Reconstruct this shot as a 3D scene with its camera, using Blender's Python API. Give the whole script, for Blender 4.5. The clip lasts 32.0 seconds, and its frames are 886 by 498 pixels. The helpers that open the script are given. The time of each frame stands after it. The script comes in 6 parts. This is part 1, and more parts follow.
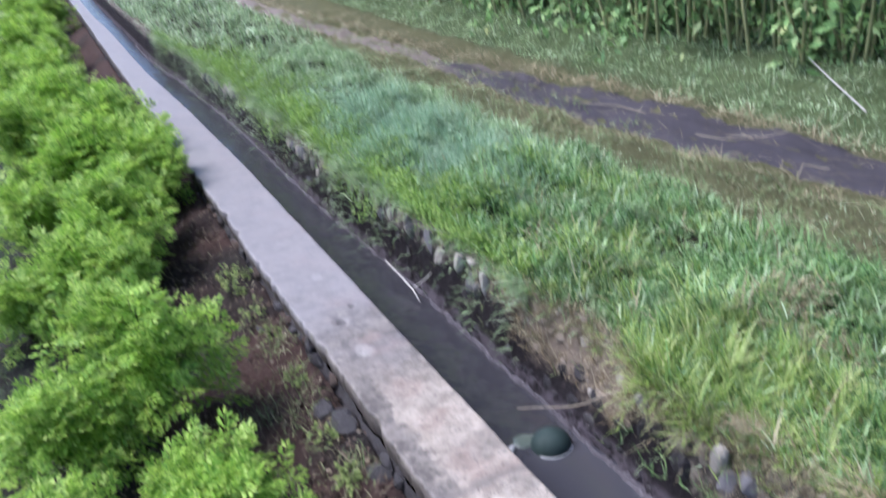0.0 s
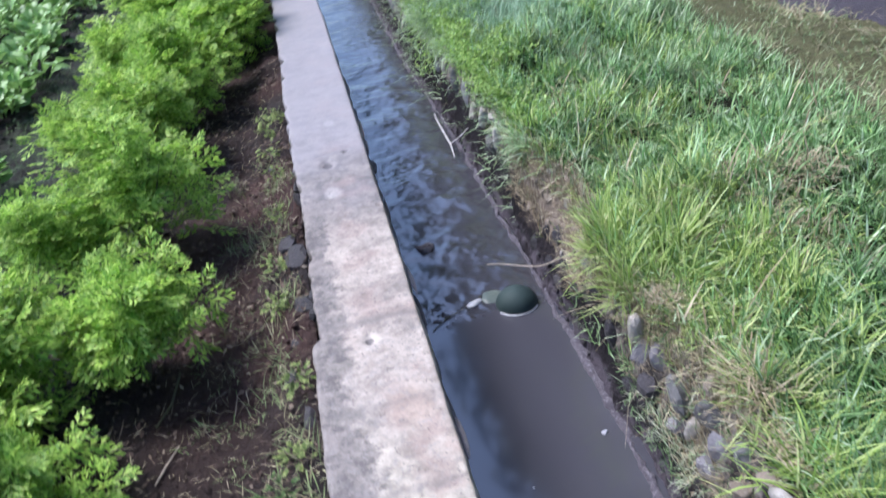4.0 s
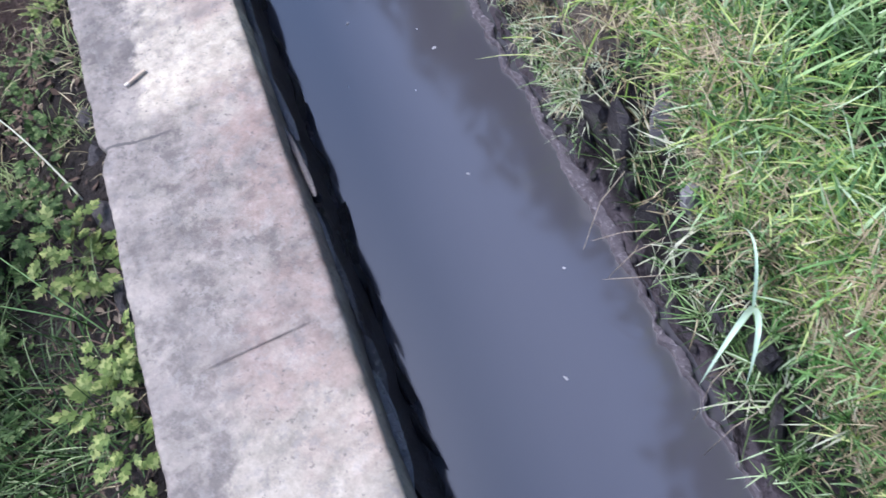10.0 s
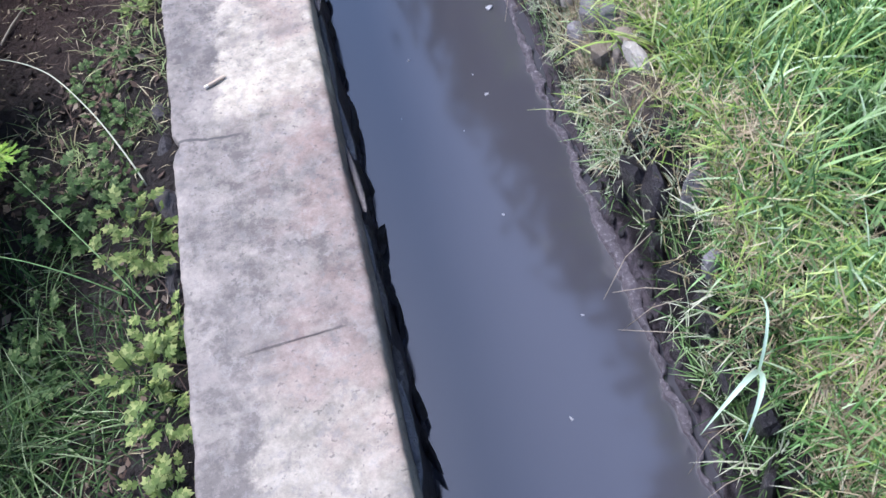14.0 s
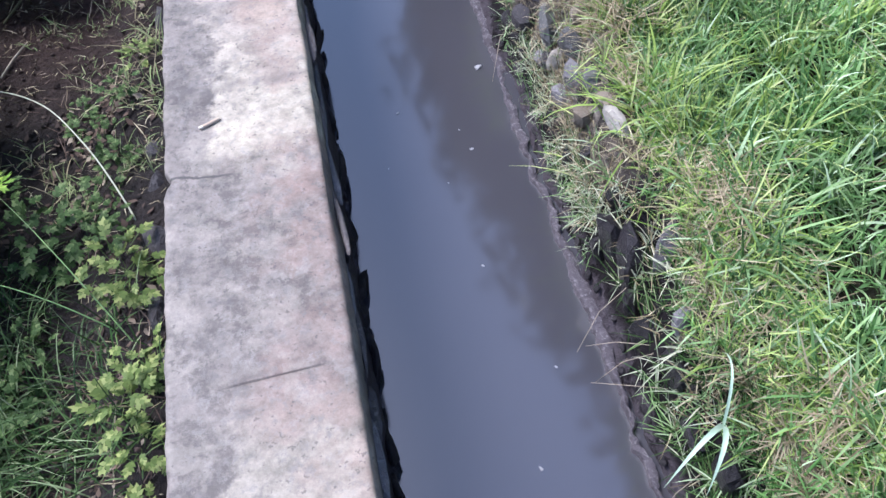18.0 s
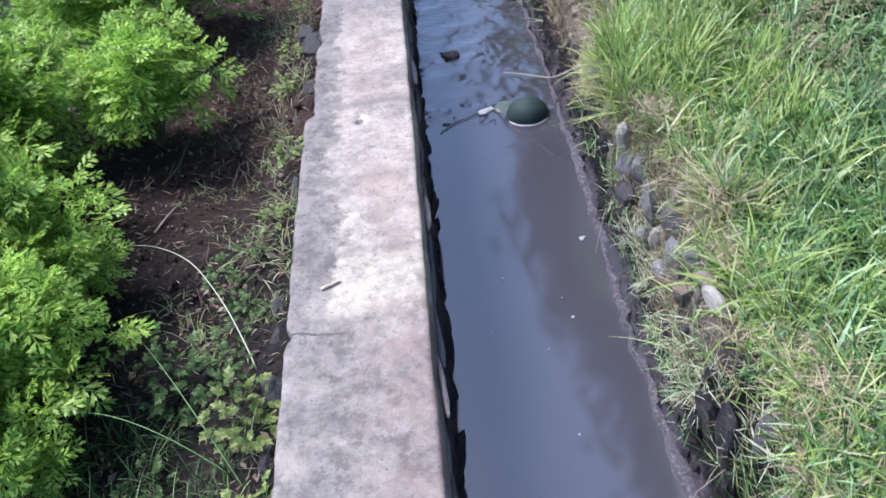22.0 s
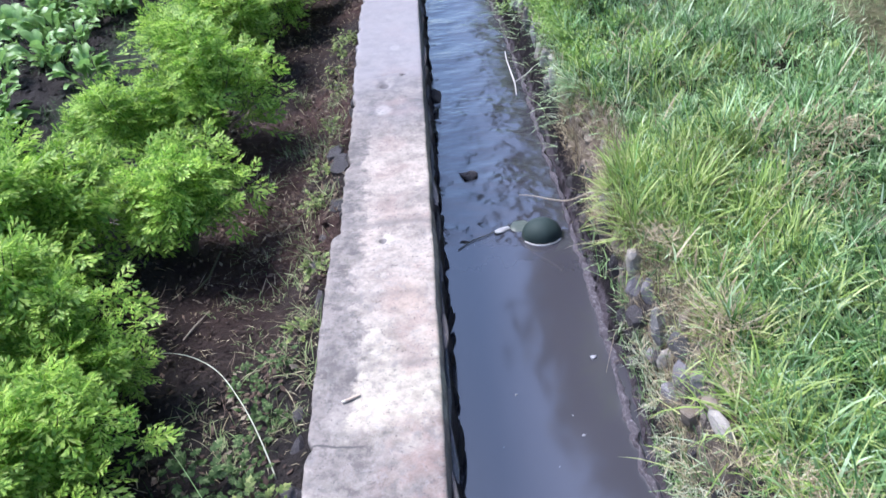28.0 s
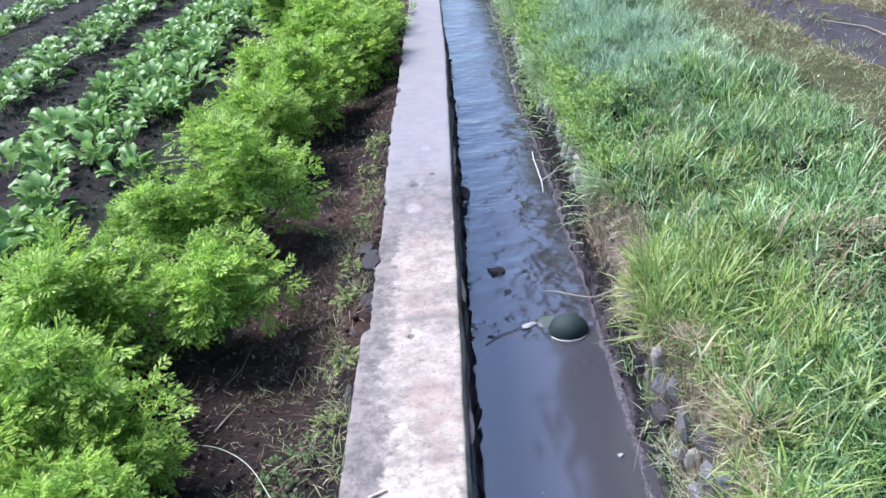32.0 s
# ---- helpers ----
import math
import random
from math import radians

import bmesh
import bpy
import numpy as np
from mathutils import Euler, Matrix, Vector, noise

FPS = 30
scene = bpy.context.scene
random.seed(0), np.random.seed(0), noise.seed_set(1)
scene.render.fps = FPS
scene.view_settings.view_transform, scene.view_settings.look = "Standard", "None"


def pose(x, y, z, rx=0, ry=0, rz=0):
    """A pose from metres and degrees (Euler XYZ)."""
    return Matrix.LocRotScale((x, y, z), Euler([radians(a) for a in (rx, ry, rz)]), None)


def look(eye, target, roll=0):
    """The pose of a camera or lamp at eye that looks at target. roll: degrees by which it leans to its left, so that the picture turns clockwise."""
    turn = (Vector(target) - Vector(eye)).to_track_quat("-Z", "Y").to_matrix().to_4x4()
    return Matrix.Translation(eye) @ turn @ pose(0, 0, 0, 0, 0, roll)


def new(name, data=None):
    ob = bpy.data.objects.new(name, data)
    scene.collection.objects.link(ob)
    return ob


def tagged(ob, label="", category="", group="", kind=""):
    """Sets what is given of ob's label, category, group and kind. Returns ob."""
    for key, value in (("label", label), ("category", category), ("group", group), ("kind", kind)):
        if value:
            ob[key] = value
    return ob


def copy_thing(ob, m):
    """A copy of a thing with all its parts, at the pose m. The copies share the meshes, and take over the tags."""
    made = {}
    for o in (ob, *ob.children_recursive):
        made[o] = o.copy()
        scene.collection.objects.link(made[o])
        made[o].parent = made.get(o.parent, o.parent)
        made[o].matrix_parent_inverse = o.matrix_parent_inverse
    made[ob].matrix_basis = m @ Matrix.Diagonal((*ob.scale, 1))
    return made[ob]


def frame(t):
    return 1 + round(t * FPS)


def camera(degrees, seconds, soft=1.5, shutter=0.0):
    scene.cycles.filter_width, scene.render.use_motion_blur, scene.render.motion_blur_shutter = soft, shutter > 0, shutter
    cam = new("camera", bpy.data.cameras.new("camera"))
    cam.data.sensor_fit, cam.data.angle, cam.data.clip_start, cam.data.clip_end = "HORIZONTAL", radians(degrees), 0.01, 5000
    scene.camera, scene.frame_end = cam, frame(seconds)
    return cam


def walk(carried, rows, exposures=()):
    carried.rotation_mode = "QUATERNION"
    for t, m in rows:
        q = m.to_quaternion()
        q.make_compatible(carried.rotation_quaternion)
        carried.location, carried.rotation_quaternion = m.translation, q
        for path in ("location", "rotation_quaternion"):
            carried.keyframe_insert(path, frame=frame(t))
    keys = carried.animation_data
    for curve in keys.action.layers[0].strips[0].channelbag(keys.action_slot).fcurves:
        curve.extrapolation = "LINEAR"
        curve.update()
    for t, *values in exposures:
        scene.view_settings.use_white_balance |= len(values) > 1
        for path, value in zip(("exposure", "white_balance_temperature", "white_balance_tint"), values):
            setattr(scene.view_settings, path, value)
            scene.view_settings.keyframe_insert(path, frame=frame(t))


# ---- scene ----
PATH = [
    (0, (-0.888, -0.881, 1.744), (-0.112, 0.757, 0.899), -4.01),
    (0.5, (-0.837, -0.892, 1.691), (-0.065, 0.682, 0.729), -4.24),
    (1, (-0.755, -0.953, 1.670), (-0.071, 0.632, 0.661), -6.71),
    (1.5, (-0.670, -1.054, 1.678), (-0.085, 0.600, 0.717), -8.89),
    (2, (-0.583, -1.099, 1.683), (-0.041, 0.590, 0.760), -9.29),
    (2.5, (-0.446, -1.096, 1.664), (0.079, 0.592, 0.729), -7.74),
    (4.5, (0.109, -1.260, 1.539), (0.273, 0.375, 0.398), -8.69),
    (5, (0.145, -1.252, 1.498), (0.316, 0.334, 0.291), -7.66),
    (5.5, (0.137, -1.215, 1.414), (0.313, 0.286, 0.103), -7.97),
    (6, (0.176, -1.235, 1.365), (0.309, 0.167, -0.056), -10.20),
    (6.5, (0.225, -1.277, 1.336), (0.335, 0.040, -0.165), -11.96),
    (7, (0.249, -1.301, 1.313), (0.369, -0.057, -0.249), -13.08),
    (7.5, (0.265, -1.307, 1.298), (0.373, -0.118, -0.306), -15.14),
    (8, (0.268, -1.300, 1.270), (0.360, -0.172, -0.379), -16.45),
    (8.5, (0.277, -1.299, 1.253), (0.361, -0.218, -0.428), -17.31),
    (9, (0.297, -1.290, 1.228), (0.381, -0.281, -0.497), -17.69),
    (9.5, (0.280, -1.290, 1.217), (0.368, -0.312, -0.526), -17.38),
    (10, (0.319, -1.301, 1.219), (0.414, -0.360, -0.543), -16.98),
    (10.5, (0.329, -1.307, 1.216), (0.433, -0.378, -0.552), -16.66),
    (11, (0.329, -1.301, 1.210), (0.436, -0.376, -0.560), -16.61),
    (11.5, (0.316, -1.294, 1.212), (0.423, -0.364, -0.556), -16.68),
    (12, (0.303, -1.289, 1.212), (0.407, -0.366, -0.559), -16.55),
    (12.5, (0.292, -1.296, 1.218), (0.384, -0.374, -0.555), -14.63),
    (13, (0.273, -1.316, 1.236), (0.372, -0.349, -0.512), -12.03),
    (13.5, (0.262, -1.346, 1.272), (0.359, -0.330, -0.448), -10.57),
    (15.5, (0.236, -1.414, 1.327), (0.409, -0.316, -0.336), -3.34),
    (16, (0.234, -1.417, 1.331), (0.419, -0.295, -0.314), -2.88),
    (16.5, (0.231, -1.418, 1.332), (0.419, -0.292, -0.310), -2.87),
    (17, (0.233, -1.413, 1.333), (0.421, -0.286, -0.308), -2.85),
    (17.5, (0.238, -1.413, 1.332), (0.424, -0.277, -0.303), -3.03),
    (18, (0.248, -1.413, 1.333), (0.429, -0.268, -0.296), -3.43),
    (18.5, (0.259, -1.411, 1.335), (0.428, -0.252, -0.286), -4.34),
    (19, (0.263, -1.408, 1.353), (0.413, -0.217, -0.247), -5.60),
    (19.5, (0.268, -1.367, 1.371), (0.395, -0.138, -0.202), -6.83),
    (20, (0.255, -1.316, 1.394), (0.367, -0.013, -0.120), -7.48),
    (20.5, (0.249, -1.322, 1.406), (0.338, 0.040, -0.056), -7.97),
    (21, (0.264, -1.379, 1.428), (0.296, 0.031, 0.009), -8.80),
    (21.5, (0.271, -1.437, 1.433), (0.269, 0.002, 0.044), -8.68),
    (22, (0.256, -1.453, 1.440), (0.234, 0.009, 0.076), -7.72),
    (22.5, (0.253, -1.463, 1.464), (0.230, 0.023, 0.125), -6.89),
    (23, (0.265, -1.490, 1.482), (0.246, 0.023, 0.174), -6.49),
    (23.5, (0.267, -1.497, 1.498), (0.250, 0.039, 0.217), -6.37),
    (24, (0.271, -1.497, 1.504), (0.255, 0.052, 0.240), -6.31),
    (24.5, (0.272, -1.499, 1.506), (0.258, 0.058, 0.251), -6.35),
    (25, (0.271, -1.499, 1.510), (0.258, 0.064, 0.262), -6.32),
    (25.5, (0.272, -1.507, 1.523), (0.256, 0.078, 0.302), -6.44),
    (27.5, (0.254, -1.517, 1.542), (0.231, 0.098, 0.363), -6.36),
    (28, (0.248, -1.520, 1.554), (0.222, 0.110, 0.395), -6.13),
    (28.5, (0.251, -1.518, 1.567), (0.209, 0.135, 0.441), -5.73),
    (29, (0.261, -1.522, 1.582), (0.208, 0.148, 0.482), -5.68),
    (29.5, (0.261, -1.532, 1.594), (0.194, 0.162, 0.533), -5.89),
    (30, (0.264, -1.540, 1.600), (0.190, 0.169, 0.563), -6.11),
    (30.5, (0.260, -1.543, 1.601), (0.187, 0.174, 0.579), -6.16),
    (31, (0.261, -1.553, 1.604), (0.188, 0.175, 0.600), -6.31),
    (31.5, (0.264, -1.566, 1.605), (0.191, 0.176, 0.625), -6.41),
    (32, (0.258, -1.574, 1.610), (0.180, 0.180, 0.652), -6.57),
]
cam = camera(58.64, 32.0, soft=1.5, shutter=0.9)
walk(cam, [(t, look(eye, target, roll)) for t, eye, target, roll in PATH], exposures=[(0.0, 1.26, 5750, 15), (1.0, 1.38, 5750, 15), (2.0, 1.46, 5750, 15), (5.0, 1.33, 5750, 15), (10.0, 1.31, 5750, 15), (12.0, 1.36, 5750, 15), (20.0, 1.38, 5750, 15), (25.0, 1.50, 5750, 15), (28.0, 1.54, 5750, 15), (32.0, 1.54, 5750, 15)])

# ---- daylight under a bright, hazy sky ----
world = bpy.data.worlds.new("sky")
scene.world = world
world.use_nodes = True
wn = world.node_tree.nodes
sky = wn.new("ShaderNodeTexSky")
sky.sky_type, sky.sun_disc = "NISHITA", False
sky.sun_elevation, sky.sun_rotation = radians(58), radians(-60)
sky.air_density, sky.dust_density, sky.ozone_density = 1.0, 2.0, 2.4
wn["Background"].inputs["Strength"].default_value = 0.132
world.node_tree.links.new(sky.outputs["Color"], wn["Background"].inputs["Color"])
sun_data = bpy.data.lights.new("sun", "SUN")
sun_data.energy, sun_data.angle, sun_data.color = 2.3, radians(26), (1.0, 0.96, 0.9)
sun = new("sun", sun_data)
sun.matrix_world = look((-16.5, 9.5, 30.5), (0, 0, 0))

rng = np.random.default_rng(7)


# ---- material helpers ----
class Nodes:
    """A small builder for node materials."""

    def __init__(self, name):
        self.mat = bpy.data.materials.new(name)
        self.mat.use_nodes = True
        self.tree = self.mat.node_tree
        self.bsdf = self.tree.nodes["Principled BSDF"]
        self.out = self.tree.nodes["Material Output"]

    def add(self, kind, **values):
        node = self.tree.nodes.new(kind)
        for key, value in values.items():
            node.inputs[key].default_value = value
        return node

    def link(self, a, b):
        self.tree.links.new(a, b)

    def place(self):
        return self.add("ShaderNodeTexCoord").outputs["Object"]

    def world_place(self):
        return self.add("ShaderNodeNewGeometry").outputs["Position"]

    def noise(self, scale, detail=4.0, rough=0.55, where=None, stretch=None):
        node = self.add("ShaderNodeTexNoise", Scale=scale, Detail=detail, Roughness=rough)
        source = where or self.world_place()
        mapping = self.add("ShaderNodeMapping", Location=(31.7, 17.3, 11.9), Scale=stretch or (1, 1, 1))
        self.link(source, mapping.inputs["Vector"])
        self.link(mapping.outputs["Vector"], node.inputs["Vector"])
        return node.outputs["Fac"]

    def ramp(self, fac, stops):
        node = self.add("ShaderNodeValToRGB")
        ramp = node.color_ramp
        while len(ramp.elements) < len(stops):
            ramp.elements.new(0.5)
        for element, (at, colour) in zip(ramp.elements, stops):
            element.position, element.color = at, (*colour, 1)
        self.link(fac, node.inputs["Fac"])
        return node.outputs["Color"]

    def mix(self, fac, a, b, blend="MIX"):
        node = self.tree.nodes.new("ShaderNodeMix")
        node.data_type, node.blend_type = "RGBA", blend
        for socket, value in ((node.inputs[0], fac), (node.inputs[6], a), (node.inputs[7], b)):
            if isinstance(value, (int, float)):
                socket.default_value = value
            elif isinstance(value, tuple):
                socket.default_value = (*value, 1)
            else:
                self.link(value, socket)
        return node.outputs[2]

    def math(self, op, a, b=0.0, c=0.0):
        node = self.tree.nodes.new("ShaderNodeMath")
        node.operation = op
        for socket, value in zip(node.inputs, (a, b, c)):
            if isinstance(value, (int, float)):
                socket.default_value = value
            else:
                self.link(value, socket)
        return node.outputs[0]

    def axes(self):
        node = self.tree.nodes.new("ShaderNodeSeparateXYZ")
        self.link(self.world_place(), node.inputs[0])
        return node.outputs

    def smooth(self, value, low, high):
        node = self.tree.nodes.new("ShaderNodeMapRange")
        node.interpolation_type = "SMOOTHSTEP"
        self.link(value, node.inputs["Value"])
        node.inputs["From Min"].default_value, node.inputs["From Max"].default_value = low, high
        return node.outputs["Result"]

    def random_piece(self):
        return self.add("ShaderNodeObjectInfo").outputs["Random"]

    def random_island(self):
        return self.add("ShaderNodeNewGeometry").outputs["Random Per Island"]

    def bump(self, height, strength, distance):
        node = self.add("ShaderNodeBump", Strength=strength, Distance=distance)
        self.link(height, node.inputs["Height"])
        self.link(node.outputs["Normal"], self.bsdf.inputs["Normal"])
        return self

    def finish(self, colour, roughness, specular=0.5, metallic=0.0):
        for key, value in (("Base Color", colour), ("Roughness", roughness)):
            if isinstance(value, (int, float)):
                self.bsdf.inputs[key].default_value = value
            elif isinstance(value, tuple):
                self.bsdf.inputs[key].default_value = (*value, 1)
            else:
                self.link(value, self.bsdf.inputs[key])
        self.bsdf.inputs["Specular IOR Level"].default_value = specular
        self.bsdf.inputs["Metallic"].default_value = metallic
        return self.mat

    def let_through(self, colour, share):
        """Light that shines through thin leaves."""
        thin = self.add("ShaderNodeBsdfTranslucent")
        self.link(colour, thin.inputs["Color"])
        both = self.add("ShaderNodeMixShader", Fac=share)
        self.link(self.bsdf.outputs[0], both.inputs[1])
        self.link(thin.outputs[0], both.inputs[2])
        self.link(both.outputs[0], self.out.inputs["Surface"])
        return self.mat


def foliage(name, stops, patch=(0.8, 1.2), rough=0.5, through_share=0.3, patch_scale=1.5, specular=0.3):
    n = Nodes(name)
    colour = n.ramp(n.random_island(), stops)
    tone = n.ramp(n.noise(patch_scale, 3), [(0.3, (patch[0],) * 3), (0.7, (patch[1],) * 3)])
    fine = n.ramp(n.noise(60, 2), [(0.3, (0.85,) * 3), (0.7, (1.1,) * 3)])
    colour = n.mix(1.0, n.mix(1.0, colour, tone, "MULTIPLY"), fine, "MULTIPLY")
    n.finish(colour, rough, specular)
    return n.let_through(colour, through_share)


def make_concrete():
    n = Nodes("weathered_concrete")
    x, y, z = n.axes()
    patch, mid = n.noise(5.2, 10, 0.62), n.noise(24, 8, 0.7)
    fine, grit = n.noise(170, 4, 0.7), n.noise(70, 6, 0.75)
    # feet and rain have worn the film away but for a wavy strip along the field edge
    bound = n.math("ADD", n.math("MULTIPLY", n.math("SUBTRACT", n.noise(3.4, 5, 0.6), 0.5), 0.26), -0.075)
    inside = n.math("ADD", n.math("SUBTRACT", x, bound), n.math("MULTIPLY", n.math("SUBTRACT", mid, 0.5), 0.13))
    inside = n.smooth(inside, -0.012, 0.03)
    along = n.math("ADD", y, n.math("MULTIPLY", n.math("SUBTRACT", patch, 0.5), 0.5))
    walked = n.math("MULTIPLY", n.smooth(along, -0.2, -0.02), n.smooth(along, 1.75, 1.3))
    near = n.math("MULTIPLY", n.smooth(along, -0.70, -0.86), 0.6)
    share = n.math("ADD", 0.5, n.math("MULTIPLY", n.smooth(patch, 0.36, 0.54), 0.5))
    worn = n.math("MULTIPLY", n.math("MULTIPLY", inside, n.math("ADD", walked, near)), share)
    film = n.smooth(n.math("ADD", n.math("MULTIPLY", patch, 0.45), n.math("MULTIPLY", mid, 0.55)), 0.42, 0.56)
    grey = n.mix(film, (0.092, 0.078, 0.072), (0.195, 0.168, 0.152))
    cream = n.mix(n.smooth(mid, 0.36, 0.56), (0.33, 0.287, 0.228), (0.43, 0.38, 0.305))
    rosy = n.mix(n.smooth(mid, 0.36, 0.56), (0.275, 0.228, 0.192), (0.37, 0.315, 0.268))
    colour = n.mix(worn, grey, n.mix(n.smooth(along, 0.1, 0.45), cream, rosy))
    # a tan blotch and small pale spots
    for px, py, pr, tone, deep in ((0.09, 0.43, 0.10, (0.29, 0.212, 0.165), 0.6), (-0.01, 1.80, 0.05, (0.36, 0.33, 0.31), 0.75), (0.04, 2.56, 0.035, (0.38, 0.35, 0.34), 0.7), (0.0, 0.74, 0.05, (0.37, 0.33, 0.29), 0.6)):
        dx, dy = n.math("SUBTRACT", x, px), n.math("MULTIPLY", n.math("SUBTRACT", y, py), 0.75)
        far = n.math("SQRT", n.math("ADD", n.math("MULTIPLY", dx, dx), n.math("MULTIPLY", dy, dy)))
        far = n.math("ADD", far, n.math("MULTIPLY", n.math("SUBTRACT", patch, 0.5), pr * 1.2))
        colour = n.mix(n.math("MULTIPLY", n.math("SUBTRACT", 1.0, n.smooth(far, pr * 0.4, pr)), deep), colour, tone)
    pink = n.math("MULTIPLY", n.smooth(n.noise(3.6, 6, 0.6), 0.48, 0.62), n.smooth(x, -0.1, 0.05))
    colour = n.mix(n.math("MULTIPLY", pink, 0.55), colour, (0.25, 0.172, 0.147))
    rust = n.math("MULTIPLY", n.math("MULTIPLY", n.smooth(y, -0.75, -0.5), n.smooth(y, 0.08, -0.15)), n.smooth(x, -0.06, 0.1))
    rust = n.math("MULTIPLY", rust, n.smooth(n.noise(9, 6, 0.65), 0.38, 0.58))
    colour = n.mix(n.math("MULTIPLY", rust, 0.5), colour, (0.225, 0.152, 0.128))
    chalk = n.smooth(n.noise(44, 8, 0.75), 0.50, 0.62)
    chalk = n.math("MULTIPLY", chalk, n.smooth(y, 1.6, 0.4))
    colour = n.mix(n.math("MULTIPLY", chalk, 0.5), colour, (0.27, 0.247, 0.232))
    pale = n.smooth(n.noise(9.5, 9, 0.7), 0.50, 0.60)
    colour = n.mix(n.math("MULTIPLY", pale, n.math("MULTIPLY", n.math("SUBTRACT", 1.0, worn), 0.42)), colour, (0.30, 0.265, 0.228))
    soot = n.smooth(n.noise(22, 8, 0.75), 0.52, 0.63)
    colour = n.mix(n.math("MULTIPLY", soot, n.math("SUBTRACT", 0.5, n.math("MULTIPLY", worn, 0.3))), colour, (0.085, 0.074, 0.074))
    cloud = n.ramp(n.noise(16, 9, 0.72), [(0.36, (0.74,) * 3), (0.52, (1.0,) * 3), (0.66, (1.18,) * 3)])
    colour = n.mix(0.85, colour, cloud, "MULTIPLY")
    grain = n.ramp(grit, [(0.32, (0.78,) * 3), (0.5, (1.0,) * 3), (0.68, (1.16,) * 3)])
    colour = n.mix(0.8, colour, grain, "MULTIPLY")
    pits = n.smooth(n.noise(75, 3, 0.6), 0.62, 0.68)
    colour = n.mix(n.math("MULTIPLY", pits, 0.6), colour, (0.07, 0.06, 0.06))
    # dirt washed along the joints and into the hairline crack
    wobble = n.math("MULTIPLY", n.math("SUBTRACT", n.noise(14, 5), 0.5), 0.06)
    for at, wide, deep in ((0.862, 0.03, 0.6), (2.21, 0.03, 0.4), (8.5, 0.05, 0.7), (-1.55, 0.03, 0.5), (0.13, 0.03, 0.4), (0.45, 0.025, 0.3)):
        off = n.math("ABSOLUTE", n.math("ADD", n.math("SUBTRACT", y, at), wobble))
        colour = n.mix(n.math("MULTIPLY", n.math("SUBTRACT", 1.0, n.smooth(off, 0.0, wide)), deep), colour, (0.12, 0.105, 0.10))
    ruled = n.math("ABSOLUTE", n.math("SUBTRACT", n.math("SUBTRACT", y, -0.69), n.math("MULTIPLY", n.math("SUBTRACT", x, 0.03), 0.05)))
    ruled = n.math("MULTIPLY", n.math("SUBTRACT", 1.0, n.smooth(n.math("ADD", ruled, n.math("MULTIPLY", wobble, 0.05)), 0.0006, 0.002)), n.math("MULTIPLY", n.smooth(x, -0.075, -0.04), n.smooth(x, 0.135, 0.11)))
    colour = n.mix(n.math("MULTIPLY", ruled, 0.65), colour, (0.05, 0.043, 0.043))
    crack = n.math("ADD", n.math("SUBTRACT", y, -0.148), n.math("MULTIPLY", n.math("ADD", x, 0.17), 0.12))
    crack = n.math("ABSOLUTE", n.math("ADD", crack, n.math("MULTIPLY", wobble, 0.35)))
    crack = n.math("MULTIPLY", n.math("SUBTRACT", 1.0, n.smooth(crack, 0.0015, 0.005)), n.smooth(x, 0.0, -0.05))
    colour = n.mix(n.math("MULTIPLY", crack, 0.9), colour, (0.05, 0.045, 0.045))
    # sky sheen at a flat angle, painted on in lavender farther along
    sheen_far = n.math("MULTIPLY", n.smooth(n.math("ADD", y, n.math("MULTIPLY", n.noise(3, 4), 1.2)), 2.1, 3.1), 0.72)
    colour = n.mix(sheen_far, colour, n.mix(mid, (0.19, 0.177, 0.19), (0.28, 0.262, 0.275)))
    # darker colour inside the knocked-out pits
    for px, py, pr in ((-0.01, 2.085, 0.03), (0.085, 2.2, 0.014), (0.005, 0.757, 0.014)):
        dx, dy = n.math("SUBTRACT", x, px), n.math("MULTIPLY", n.math("SUBTRACT", y, py), 0.8)
        far = n.math("SQRT", n.math("ADD", n.math("MULTIPLY", dx, dx), n.math("MULTIPLY", dy, dy)))
        far = n.math("ADD", far, n.math("MULTIPLY", wobble, 0.5))
        colour = n.mix(n.math("MULTIPLY", n.math("SUBTRACT", 1.0, n.smooth(far, pr * 0.7, pr)), 0.8), colour, (0.07, 0.062, 0.066))
    # darker, mottled colour towards the bottom of the cap's faces
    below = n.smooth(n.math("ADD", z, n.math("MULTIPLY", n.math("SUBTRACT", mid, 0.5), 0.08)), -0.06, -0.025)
    low_tone = n.mix(n.noise(9, 5), (0.035, 0.029, 0.027), (0.14, 0.118, 0.108))
    colour = n.mix(below, low_tone, colour)
    n.bump(n.math("ADD", fine, n.math("MULTIPLY", mid, 0.8)), 0.2, 0.005)
    rough = n.ramp(mid, [(0.3, (0.5,) * 3), (0.7, (0.7,) * 3)])
    return n.finish(colour, rough, 0.4)


